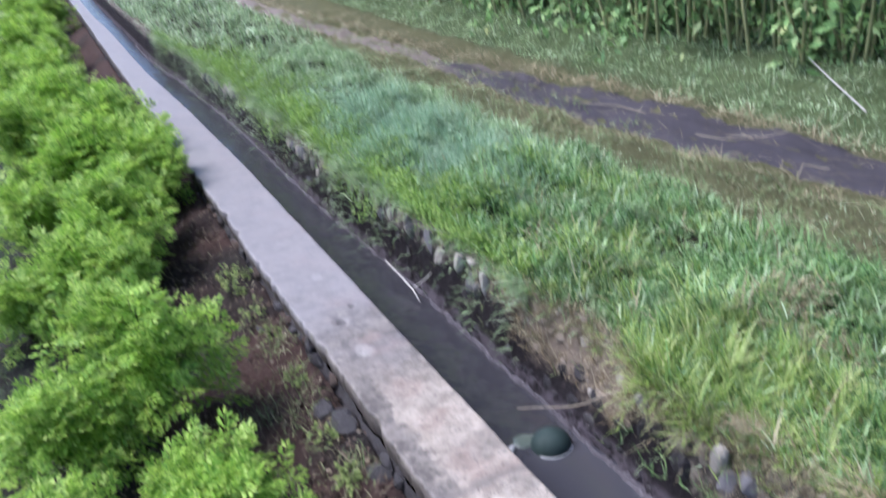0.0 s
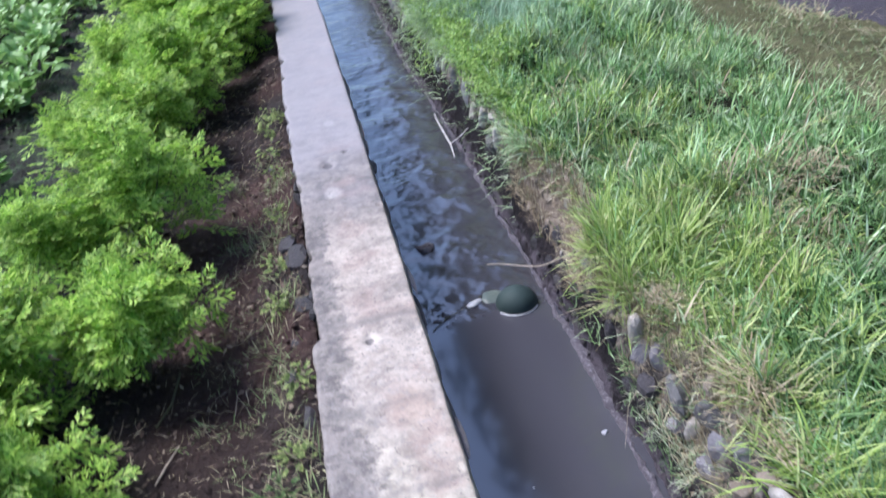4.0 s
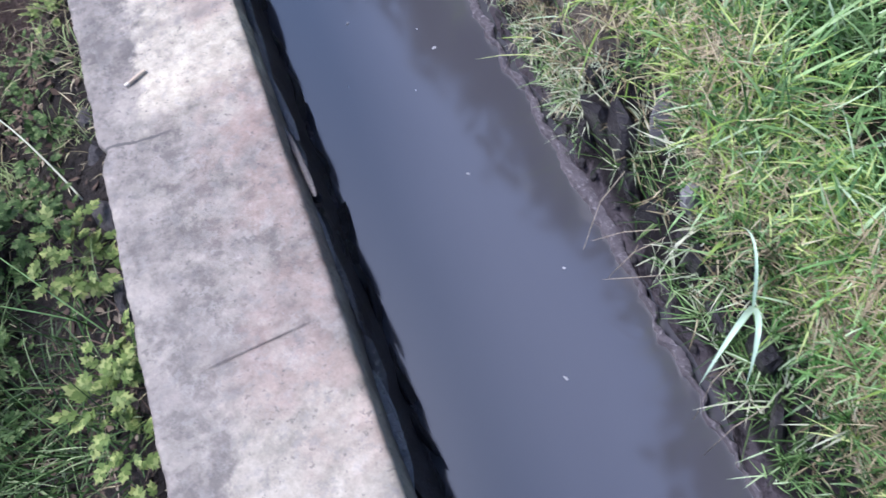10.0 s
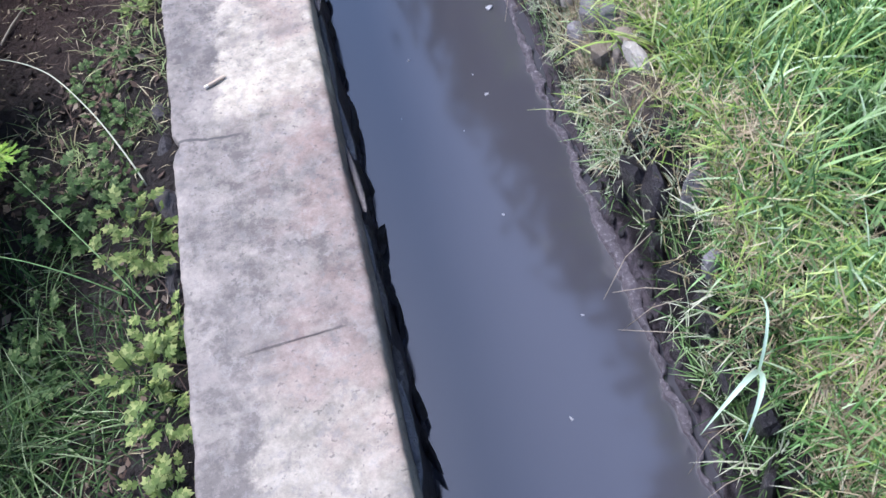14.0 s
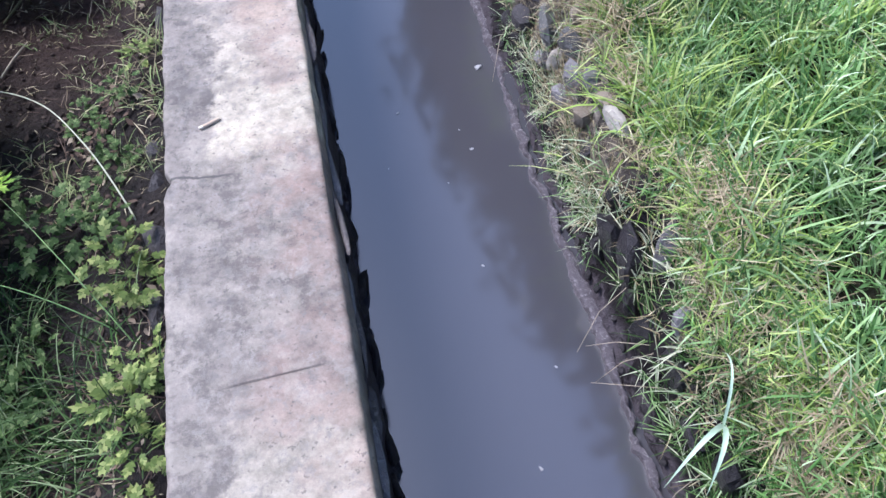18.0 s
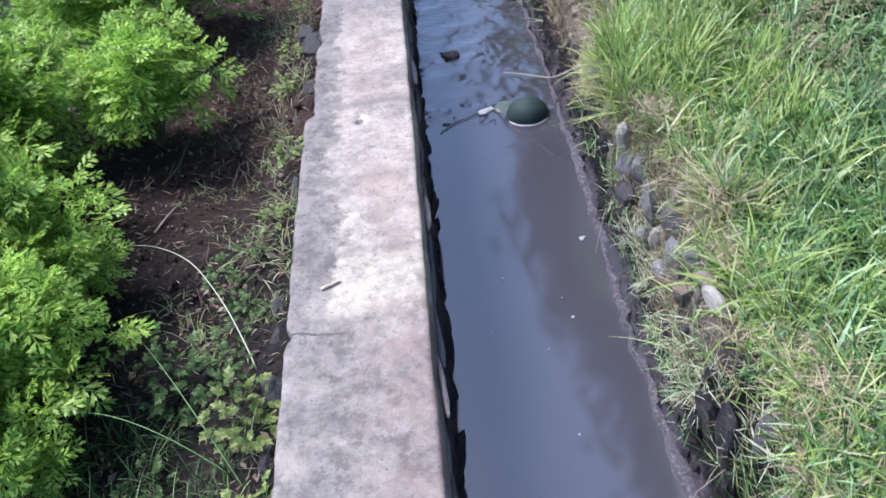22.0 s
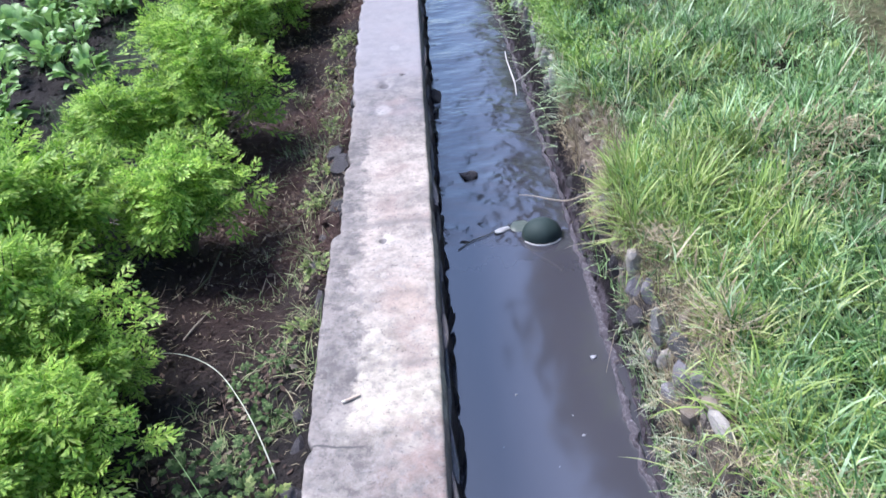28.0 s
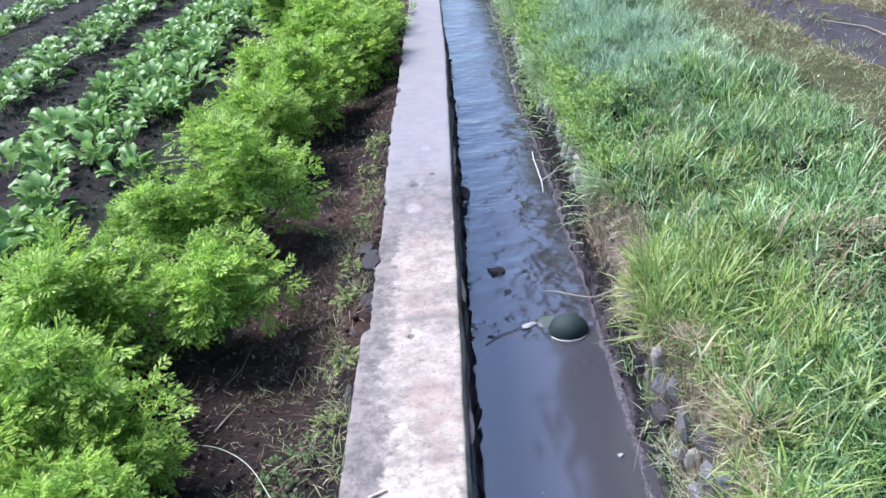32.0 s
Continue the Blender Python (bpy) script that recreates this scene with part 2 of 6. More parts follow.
def make_soil():
    n = Nodes("ground_soil")
    x, y, z = n.axes()
    big, mid, fine = n.noise(1.3, 4), n.noise(9, 6, 0.65), n.noise(60, 5, 0.7)
    dark = n.mix(mid, (0.014, 0.011, 0.011), (0.044, 0.035, 0.033))
    red = n.mix(mid, (0.030, 0.018, 0.016), (0.115, 0.064, 0.054))
    strip = n.math("MULTIPLY", n.smooth(x, -0.95, -0.6), n.smooth(y, 0.2, 1.1))
    strip = n.math("MULTIPLY", strip, n.smooth(big, 0.32, 0.55))
    field = n.mix(strip, dark, red)
    moss = n.math("MULTIPLY", n.smooth(n.math("ABSOLUTE", n.math("ADD", x, 1.68)), 0.42, 0.1), n.smooth(n.noise(4, 4), 0.35, 0.65))
    field = n.mix(n.math("MULTIPLY", moss, 0.85), field, (0.055, 0.078, 0.045))
    # shade between the blades is painted into this near-black thatch colour
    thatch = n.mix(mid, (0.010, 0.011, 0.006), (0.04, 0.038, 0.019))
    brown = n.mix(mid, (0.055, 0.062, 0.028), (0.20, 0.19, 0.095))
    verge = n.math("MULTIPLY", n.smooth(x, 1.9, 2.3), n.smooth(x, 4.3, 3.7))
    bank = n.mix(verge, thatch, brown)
    bank = n.mix(n.smooth(x, 3.7, 4.2), bank, n.mix(mid, (0.05, 0.08, 0.03), (0.16, 0.20, 0.09)))
    dry = n.math("MULTIPLY", n.smooth(x, 1.06, 0.93), n.smooth(n.noise(7, 4), 0.44, 0.58))
    bank = n.mix(n.math("MULTIPLY", dry, 0.85), bank, (0.27, 0.215, 0.165))
    colour = n.mix(n.smooth(x, 0.1, 0.3), field, bank)
    clods = n.ramp(fine, [(0.3, (0.6,) * 3), (0.6, (1.1,) * 3), (0.8, (1.5,) * 3)])
    colour = n.mix(0.8, colour, clods, "MULTIPLY")
    n.bump(n.math("ADD", fine, n.math("MULTIPLY", mid, 2.5)), 1.0, 0.035)
    return n.finish(colour, 0.9, 0.25)


def make_gravel():
    n = Nodes("cinder_gravel")
    mid, fine = n.noise(5, 5, stretch=(1, 0.4, 1)), n.noise(90, 5, 0.75)
    colour = n.mix(mid, (0.034, 0.030, 0.041), (0.10, 0.088, 0.108))
    x, y, z = n.axes()
    # trodden straw and dust take over farther along
    dusty = n.smooth(n.math("ADD", y, n.math("MULTIPLY", n.noise(2.2, 5, 0.6, stretch=(1, 0.35, 1)), 7.0)), 9.0, 11.5)
    colour = n.mix(n.math("MULTIPLY", dusty, 0.85), colour, n.mix(mid, (0.17, 0.135, 0.125), (0.31, 0.255, 0.22)))
    colour = n.mix(n.smooth(fine, 0.6, 0.8), colour, (0.26, 0.23, 0.22))
    n.bump(fine, 1.0, 0.02)
    return n.finish(colour, 0.85, 0.3)


def make_water():
    n = Nodes("murky_water")
    x, y, z = n.axes()
    cloud = n.noise(2.2, 4, stretch=(1.5, 0.5, 1))
    milky = n.mix(cloud, (0.046, 0.045, 0.055), (0.060, 0.059, 0.071))
    fast = n.smooth(n.math("ADD", y, n.math("MULTIPLY", n.noise(5, 3), 0.3)), 1.5, 1.8)
    colour = n.mix(fast, milky, (0.034, 0.033, 0.040))
    rip = n.noise(3.5, 3, 0.5, stretch=(1.0, 1.6, 1.0))
    small = n.noise(17, 3, 0.5, stretch=(1.0, 1.5, 1.0))
    broken = n.smooth(n.noise(2.4, 3), 0.42, 0.62)
    height = n.math("ADD", rip, n.math("MULTIPLY", n.math("MULTIPLY", small, broken), 0.42))
    height = n.math("MULTIPLY", height, n.math("ADD", n.math("MULTIPLY", fast, 4.0), 0.03))
    n.bump(height, 0.2, 0.03)
    n.bsdf.inputs["IOR"].default_value = 2.02
    water = n.finish(colour, n.math("ADD", 0.065, n.math("MULTIPLY", fast, 0.13)), 0.5)
    n.link(n.math("ADD", 0.5, n.math("MULTIPLY", fast, 0.1)), n.bsdf.inputs["Specular IOR Level"])
    return water


def make_rock(name, low, high, lichen=(0.3, 0.28, 0.25), share=0.3, rough=0.85):
    n = Nodes(name)
    pick = n.random_piece()
    mid, fine = n.noise(14, 6, 0.65), n.noise(80, 4, 0.7)
    colour = n.mix(n.math("ADD", n.math("MULTIPLY", pick, 0.6), n.math("MULTIPLY", mid, 0.4)), low, high)
    colour = n.mix(n.math("MULTIPLY", n.smooth(fine, 0.52, 0.7), share), colour, lichen)
    n.bump(n.math("ADD", fine, mid), 0.8, 0.012)
    return n.finish(colour, rough, 0.35)


def make_plain(name, low, high, scale=20, rough=0.6, bump=0.3, specular=0.4):
    n = Nodes(name)
    grain = n.noise(scale, 4)
    n.bump(grain, bump, 0.004)
    return n.finish(n.mix(grain, low, high), rough, specular)


def make_bank_face():
    """Wet mud at the water, crumbly pale earth higher up."""
    n = Nodes("bank_face_earth")
    x, y, z = n.axes()
    mid, fine = n.noise(11, 7, 0.7), n.noise(70, 5, 0.7)
    mud = n.mix(mid, (0.008, 0.007, 0.009), (0.034, 0.028, 0.031))
    earth = n.mix(mid, (0.05, 0.039, 0.032), (0.32, 0.255, 0.2))
    mortar = n.mix(n.smooth(mid, 0.4, 0.6), (0.045, 0.039, 0.037), (0.25, 0.215, 0.185))
    laid = n.math("ADD", n.math("MULTIPLY", n.smooth(y, -0.3, 0.0), n.smooth(y, 1.15, 1.0)), n.smooth(y, 2.1, 2.5))
    earth = n.mix(laid, earth, mortar)
    damp = n.mix(mid, (0.010, 0.009, 0.011), (0.06, 0.052, 0.056))
    earth = n.mix(n.smooth(y, -0.15, -0.3), earth, damp)
    silt = n.mix(fine, (0.05, 0.042, 0.052), (0.15, 0.13, 0.15))
    mud = n.mix(n.math("MULTIPLY", n.smooth(z, -0.42, -0.46), n.smooth(mid, 0.35, 0.55)), mud, silt)
    rise = n.math("MULTIPLY", n.math("ADD", n.math("MULTIPLY", n.smooth(y, -0.3, -0.15), n.smooth(y, 1.0, 0.75)), n.math("MULTIPLY", n.smooth(y, 1.1, 1.25), n.smooth(y, 2.05, 1.85))), 0.15)
    high = n.smooth(n.math("ADD", n.math("ADD", z, rise), n.math("MULTIPLY", n.math("SUBTRACT", mid, 0.5), 0.3)), -0.24, -0.13)
    colour = n.mix(high, mud, earth)
    colour = n.mix(n.math("MULTIPLY", n.math("MULTIPLY", n.smooth(fine, 0.5, 0.7), high), 0.25), colour, (0.2, 0.17, 0.15))
    n.bump(n.math("ADD", fine, n.math("MULTIPLY", mid, 2.0)), 1.0, 0.02)
    return n.finish(colour, 0.85, 0.12)


BANK_FACE = make_bank_face()
CONCRETE, SOIL, GRAVEL, WATER = make_concrete(), make_soil(), make_gravel(), make_water()
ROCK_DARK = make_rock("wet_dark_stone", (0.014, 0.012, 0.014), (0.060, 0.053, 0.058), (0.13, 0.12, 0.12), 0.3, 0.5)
ROCK_BANK = make_rock("bank_stone", (0.035, 0.031, 0.035), (0.20, 0.175, 0.175), (0.36, 0.33, 0.29), 0.4)
SLAB = make_rock("lavender_grey_slab", (0.08, 0.076, 0.085), (0.21, 0.197, 0.208), (0.42, 0.40, 0.38), 0.3)
MASONRY = make_rock("dull_masonry_stone", (0.05, 0.048, 0.05), (0.17, 0.165, 0.16), (0.34, 0.33, 0.31), 0.35)
ROCK_PALE = make_rock("pale_stone", (0.23, 0.205, 0.175), (0.40, 0.365, 0.32), (0.56, 0.52, 0.46), 0.4)
MUD = make_rock("wet_mud", (0.008, 0.007, 0.009), (0.026, 0.022, 0.026), (0.09, 0.08, 0.085), 0.15, 0.5)
EARTH = make_rock("dry_pale_earth", (0.11, 0.088, 0.068), (0.285, 0.235, 0.182), (0.36, 0.31, 0.25), 0.35, 0.9)
EARTH_DARK = make_rock("brown_caked_earth", (0.035, 0.024, 0.021), (0.10, 0.07, 0.058), (0.2, 0.16, 0.13), 0.25, 0.9)
LEDGE = make_rock("caked_silt", (0.035, 0.030, 0.038), (0.105, 0.092, 0.108), (0.33, 0.31, 0.33), 0.55, 0.6)
GRASS = foliage("green_grass", [(0.0, (0.026, 0.075, 0.018)), (0.35, (0.095, 0.21, 0.055)), (0.65, (0.215, 0.39, 0.13)), (0.92, (0.31, 0.48, 0.21)), (1.0, (0.52, 0.65, 0.42))], (0.5, 1.4), 0.38, 0.28, 5.0, 0.4)
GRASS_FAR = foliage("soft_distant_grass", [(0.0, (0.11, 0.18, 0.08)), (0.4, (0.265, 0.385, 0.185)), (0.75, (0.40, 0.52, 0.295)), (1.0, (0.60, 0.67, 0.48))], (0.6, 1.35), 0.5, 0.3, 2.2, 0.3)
GRASS_COOL = foliage("bluish_grass", [(0.0, (0.05, 0.12, 0.038)), (0.4, (0.17, 0.30, 0.105)), (0.8, (0.325, 0.47, 0.205)), (1.0, (0.56, 0.68, 0.46))], (0.6, 1.35), 0.45, 0.28, 2.6, 0.28)
# dark copy of the grass, with its shade put into the colour
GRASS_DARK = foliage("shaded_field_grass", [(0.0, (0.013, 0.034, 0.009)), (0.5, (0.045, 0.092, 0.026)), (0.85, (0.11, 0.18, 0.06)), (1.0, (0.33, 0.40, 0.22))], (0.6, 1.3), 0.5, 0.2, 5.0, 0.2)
CRUMB = foliage("brown_soil_crumb", [(0.0, (0.045, 0.032, 0.028)), (0.6, (0.085, 0.06, 0.05)), (1.0, (0.17, 0.13, 0.105))], (0.8, 1.2), 0.9, 0.02)
PALE_BLADE = foliage("pale_stiff_blade", [(0.0, (0.22, 0.26, 0.17)), (0.5, (0.42, 0.46, 0.33)), (1.0, (0.62, 0.62, 0.48))], (0.8, 1.2), 0.5, 0.2)
WEED_LIME = foliage("lime_weed_leaf", [(0.0, (0.05, 0.085, 0.022)), (0.6, (0.135, 0.19, 0.055)), (1.0, (0.34, 0.38, 0.14))], (0.8, 1.2), 0.55, 0.3, 1.5, 0.15)
DEAD_LEAF = foliage("dead_leaf", [(0.0, (0.03, 0.02, 0.017)), (0.5, (0.085, 0.055, 0.042)), (0.85, (0.16, 0.115, 0.085)), (1.0, (0.30, 0.25, 0.19))], (0.7, 1.2), 0.8, 0.1)
GRASS_YELLOW = foliage("yellow_green_grass", [(0.0, (0.17, 0.27, 0.06)), (0.5, (0.34, 0.47, 0.115)), (1.0, (0.60, 0.66, 0.29))], (0.8, 1.2), 0.42, 0.35)
STRAW = foliage("dry_straw", [(0.0, (0.14, 0.11, 0.065)), (0.5, (0.31, 0.26, 0.16)), (1.0, (0.55, 0.49, 0.34))], (0.75, 1.2), 0.7, 0.15)
TAN = foliage("tan_dead_grass", [(0.0, (0.18, 0.135, 0.08)), (0.5, (0.34, 0.275, 0.17)), (1.0, (0.52, 0.45, 0.31))], (0.75, 1.2), 0.7, 0.15)
STRAW_BROWN = foliage("olive_trodden_grass", [(0.0, (0.13, 0.11, 0.066)), (0.25, (0.24, 0.205, 0.125)), (0.3, (0.13, 0.18, 0.07)), (0.75, (0.23, 0.29, 0.125)), (0.9, (0.32, 0.34, 0.18)), (1.0, (0.45, 0.39, 0.27))], (0.6, 1.2), 0.75, 0.15)
MARIGOLD = foliage("feathery_leaf", [(0.0, (0.115, 0.245, 0.035)), (0.45, (0.285, 0.475, 0.07)), (0.85, (0.475, 0.65, 0.12)), (1.0, (0.60, 0.72, 0.22))], (0.85, 1.2), 0.5, 0.5, 3.0)
CABBAGE = foliage("broad_leaf", [(0.0, (0.09, 0.19, 0.05)), (0.5, (0.20, 0.36, 0.095)), (0.85, (0.33, 0.50, 0.17)), (1.0, (0.52, 0.62, 0.34))], (0.65, 1.2), 0.42, 0.3, 9.0, 0.45)
WEED = foliage("weed_leaf", [(0.0, (0.016, 0.038, 0.011)), (0.5, (0.044, 0.082, 0.026)), (0.85, (0.09, 0.14, 0.05)), (1.0, (0.20, 0.25, 0.11))], (0.8, 1.2), 0.6, 0.25, 1.5, 0.12)
SHRUB = foliage("shrub_leaf", [(0.0, (0.08, 0.16, 0.065)), (0.5, (0.25, 0.42, 0.15)), (0.9, (0.43, 0.58, 0.26)), (1.0, (0.52, 0.54, 0.25))], (0.55, 1.4), 0.5, 0.3, 1.2)
# tree leaves darkened and greyed: distant haze put into the colour
TREE_LEAF = foliage("hazed_tree_leaf", [(0.0, (0.025, 0.035, 0.022)), (0.5, (0.06, 0.08, 0.048)), (1.0, (0.13, 0.155, 0.09))], (0.6, 1.3), 0.6, 0.15, 1.2, 0.2)
STEM = make_plain("green_brown_stem", (0.05, 0.045, 0.025), (0.11, 0.10, 0.05), 30)
TWIG = make_plain("bleached_twig", (0.22, 0.18, 0.13), (0.42, 0.36, 0.28), 40, 0.8)
CREEPER = foliage("creeper_leaf", [(0.0, (0.09, 0.19, 0.03)), (0.5, (0.23, 0.38, 0.075)), (1.0, (0.41, 0.54, 0.16))], (0.7, 1.2), 0.45, 0.35, 4.0)


# ---- mesh helpers ----
def mesh_of(name, verts, quads, material, smooth=False):
    """A mesh from arrays of places and of four-cornered faces."""
    verts, quads = np.asarray(verts, np.float32).reshape(-1, 3), np.asarray(quads, np.int32).reshape(-1, 4)
    me = bpy.data.meshes.new(name)
    me.vertices.add(len(verts))
    me.vertices.foreach_set("co", verts.ravel())
    me.loops.add(quads.size)
    me.loops.foreach_set("vertex_index", quads.ravel())
    me.polygons.add(len(quads))
    me.polygons.foreach_set("loop_start", np.arange(0, quads.size, 4, dtype=np.int32))
    if smooth:
        me.polygons.foreach_set("use_smooth", np.ones(len(quads), bool))
    me.update(calc_edges=True)
    me.materials.append(material)
    return me


def part(name, data, parent=None, label="", m=None):
    ob = new(name, data)
    if parent:
        ob.parent = parent
    if m is not None:
        ob.matrix_basis = m
    if label:
        ob["label"] = label
    return ob


def bm_mesh(name, bm, material, smooth=False):
    me = bpy.data.meshes.new(name)
    if smooth:
        for f in bm.faces:
            f.smooth = True
    bm.to_mesh(me)
    bm.free()
    me.materials.append(material)
    return me


def grid_quads(rows, cols):
    a = (np.arange(rows - 1)[:, None] * cols + np.arange(cols - 1)[None]).ravel()
    return np.stack([a, a + 1, a + cols + 1, a + cols], 1)


def wave(x, y, seed=0, scale=1.0):
    """Smooth unevenness between about -1 and 1."""
    r = np.random.default_rng(seed)
    out = 0
    for k in range(7):
        f = scale * (1.0 + 0.9 * k)
        a = r.uniform(0, 2 * np.pi)
        out = out + np.sin(f * (np.cos(a) * x + np.sin(a) * y) + r.uniform(0, 6.28)) / (1 + 0.45 * k)
    return out / 2.6


def step(v, low, high):
    s = np.clip((v - low) / (high - low), 0, 1)
    return s * s * (3 - 2 * s)


WATER_Z, SOIL_Z = -0.51, -0.25


def wall_drift(y):
    """The wall's water side draws in farther along."""
    return np.interp(y, (4.5, 6.4, 7.7, 8.6, 12.6, 14.4, 30), (0, -0.03, -0.07, -0.105, -0.12, -0.17, -0.2))


def bank_drift(y):
    """The far bank draws in farther along, with a sharp step by the sluice."""
    return np.interp(y, (3.0, 4.5, 8.0, 9.2, 10.5, 10.9, 12.5, 30), (0, -0.06, -0.06, -0.11, -0.13, -0.19, -0.25, -0.25))


def slump(y):
    """Where the bank has slipped its top stands farther back."""
    return 0.075 * np.exp(-(((y + 0.47) / 0.21) ** 2)) + 0.06 * np.exp(-(((y + 1.0) / 0.2) ** 2)) + 0.09 * np.exp(-(((y - 0.32) / 0.36) ** 2)) + 0.11 * np.exp(-(((y - 1.55) / 0.34) ** 2))


def ground_z(x, y):
    """The height of the ground: field beds, the ditch, the grassy bank and the track."""
    x, y = np.asarray(x, float), np.asarray(y, float)
    field = SOIL_Z + 0.035 * np.cos((x + 1.0) * 2 * np.pi / 1.36) * step(-x, 0.5, 0.9) + 0.125 * step(x, -0.48, -0.2)
    field = field + 0.014 * wave(x, y, 1, 5) + 0.014 * wave(x, y, 2, 17) + 0.007 * wave(x, y, 6, 41)
    crest = 0.905 + 0.025 * wave(y, 0 * y, 3, 3) + bank_drift(y) + slump(y)
    bank = -0.10 + 0.045 * wave(x, y, 5, 6.5) * step(x, 0.95, 1.12) + 0.05 * step(x, 1.0, 2.0) - 0.05 * step(x, 2.1, 2.8) + 0.14 * step(x, 3.9, 5.4) + 0.02 * wave(x, y, 4, 2.2) + 0.05 * wave(x, y, 8, 3.4) * step(x, 1.0, 1.2) * step(-x, -2.2, -1.9)
    bank = bank + (0.075 + 0.05 * wave(x, y, 9, 5.5)) * step(x, 0.93, 1.2) * step(-x, -2.15, -1.7) * step(y, 1.8, 2.8)
    ditch = -0.64 + 0 * x
    z = np.where(x < -0.17, field, ditch)
    return np.where(x > 0.3, ditch + (bank - ditch) * step(x, crest - 0.06, crest), z)


# ---- ground ----
def axis(*spans):
    out = []
    for a, b, s in spans:
        out += list(np.arange(a, b - 1e-6, s))
    return np.array(out + [spans[-1][1]])


gx = np.concatenate([axis((-400, -40, 60), (-40, -8, 4), (-8, -3, 0.25), (-3, -0.2, 0.045)), [-0.172, -0.168, 0.3, 0.5, 0.54, 0.58, 0.62, 0.66, 0.7, 0.74, 0.77],
                     axis((0.79, 1.08, 0.02), (1.1, 2.6, 0.08), (2.6, 6, 0.12), (6, 12, 1), (12, 40, 7), (40, 400, 60))])
gy = axis((-300, -20, 40), (-20, -3, 1.5), (-3, 4, 0.045), (4, 12, 0.12), (12, 30, 0.6), (30, 80, 6), (80, 500, 60))
GX, GY = np.meshgrid(gx, gy)
verts = np.stack([GX, GY, ground_z(GX, GY)], -1)
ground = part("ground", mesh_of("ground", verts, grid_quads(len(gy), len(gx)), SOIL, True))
tagged(ground, "dark tilled soil and grassy bank running to the horizon", "ground", kind="structure")

# ---- cinder track ----
ty = axis((-6, 14, 0.12), (14, 60, 2))
tx = np.linspace(0, 1, 12)
left = np.interp(ty, (1.5, 2.4, 3.3, 4.8, 7.6, 9.5, 14, 60), (3.3, 3.18, 2.96, 2.84, 2.84, 2.6, 2.4, 2.0)) + 0.04 * wave(ty, 0 * ty, 11, 1.6) + 0.04 * wave(ty, 0 * ty, 12, 6)
right = np.interp(ty, (2.3, 4.3, 5.3, 6.2, 7.1, 8.8, 11, 60), (3.82, 3.7, 3.5, 3.4, 3.24, 3.08, 2.92, 2.6)) + 0.05 * wave(ty, 0 * ty, 13, 1.3) + 0.04 * wave(ty, 0 * ty, 14, 6)
TX = left[:, None] + (right - left)[:, None] * tx[None]
TY = np.repeat(ty[:, None], 12, 1)
TZ = ground_z(TX, TY) + 0.012 + 0.012 * wave(TX, TY, 15, 9) * np.sin(np.pi * tx)[None]
TZ[:, 0] -= 0.02
TZ[:, -1] -= 0.02
road = part("road", mesh_of("road", np.stack([TX, TY, TZ], -1), grid_quads(len(ty), 12), GRAVEL, True))
tagged(road, "dark purplish cinder track strewn with straw", "road", kind="structure")

# ---- water ----
wy = axis((-8, 60, 0.5))
wx = np.array([-0.1, 0.5, 0.93])
WX, WY = np.meshgrid(wx, wy)
water = part("water", mesh_of("water", np.stack([WX, WY, np.full(WX.shape, WATER_Z)], -1), grid_quads(len(wy), 3), WATER, True))
tagged(water, "murky grey-blue water flowing slowly in the ditch", "water", kind="structure")


# ---- the concrete ditch wall ----
def random_bites(seed):
    """Where the wall's field edge has broken away: place, half width and depth."""
    r = np.random.default_rng(seed)
    out, y = [], 0.95
    while y < 10:
        out.append((y, float(r.uniform(0.015, 0.07)), float(r.uniform(0.003, 0.020))))
        y += float(r.uniform(0.10, 0.5))
    return out


BITES = random_bites(31)


def left_edge(y):
    base = -0.178 + 0.022 * step(y, 0.80, 0.83) - 0.012 * step(y, 1.7, 3.0) + 0.012 * np.exp(-((y - 0.815) / 0.02) ** 2)
    rough = 0.004 + 0.006 * step(y, 0.7, 0.9)
    for at, wide, deep in BITES:
        base = base + deep * np.exp(-np.abs((y - at) / wide) ** 3)
    return base + rough * wave(y, 0 * y, 21, 14) + 0.6 * rough * wave(y, 0 * y, 22, 55) + 0.014 * np.exp(-((y + 0.155) / 0.018) ** 2)


def right_edge(y):
    return 0.18 + wall_drift(y) + 0.0025 * wave(y, 0 * y, 23, 9) + 0.0012 * wave(y, 0 * y, 24, 60)


ay = np.unique(np.round(np.concatenate([axis((-8, -1.6, 0.2), (-1.6, 4.2, 0.012), (4.2, 12, 0.05), (12, 60, 1.0)), -0.69 + np.arange(-8, 9) * 0.0015]), 4))
across = np.concatenate([[0, 0.006, 0.02], np.linspace(0.05, 0.95, 30), [0.972, 0.990, 1.0]])
lx, rx = left_edge(ay), right_edge(ay)
AX = lx[:, None] + (rx - lx)[:, None] * across[None]
AY = np.repeat(ay[:, None], len(across), 1)
AZ = 0.0015 * wave(AX, AY, 25, 12) + 0.001 * wave(AX, AY, 26, 45)
AZ[:, 0] -= 0.010
AZ[:, 1] -= 0.003
AZ[:, -1] -= 0.004
AZ[:, -2] -= 0.0015
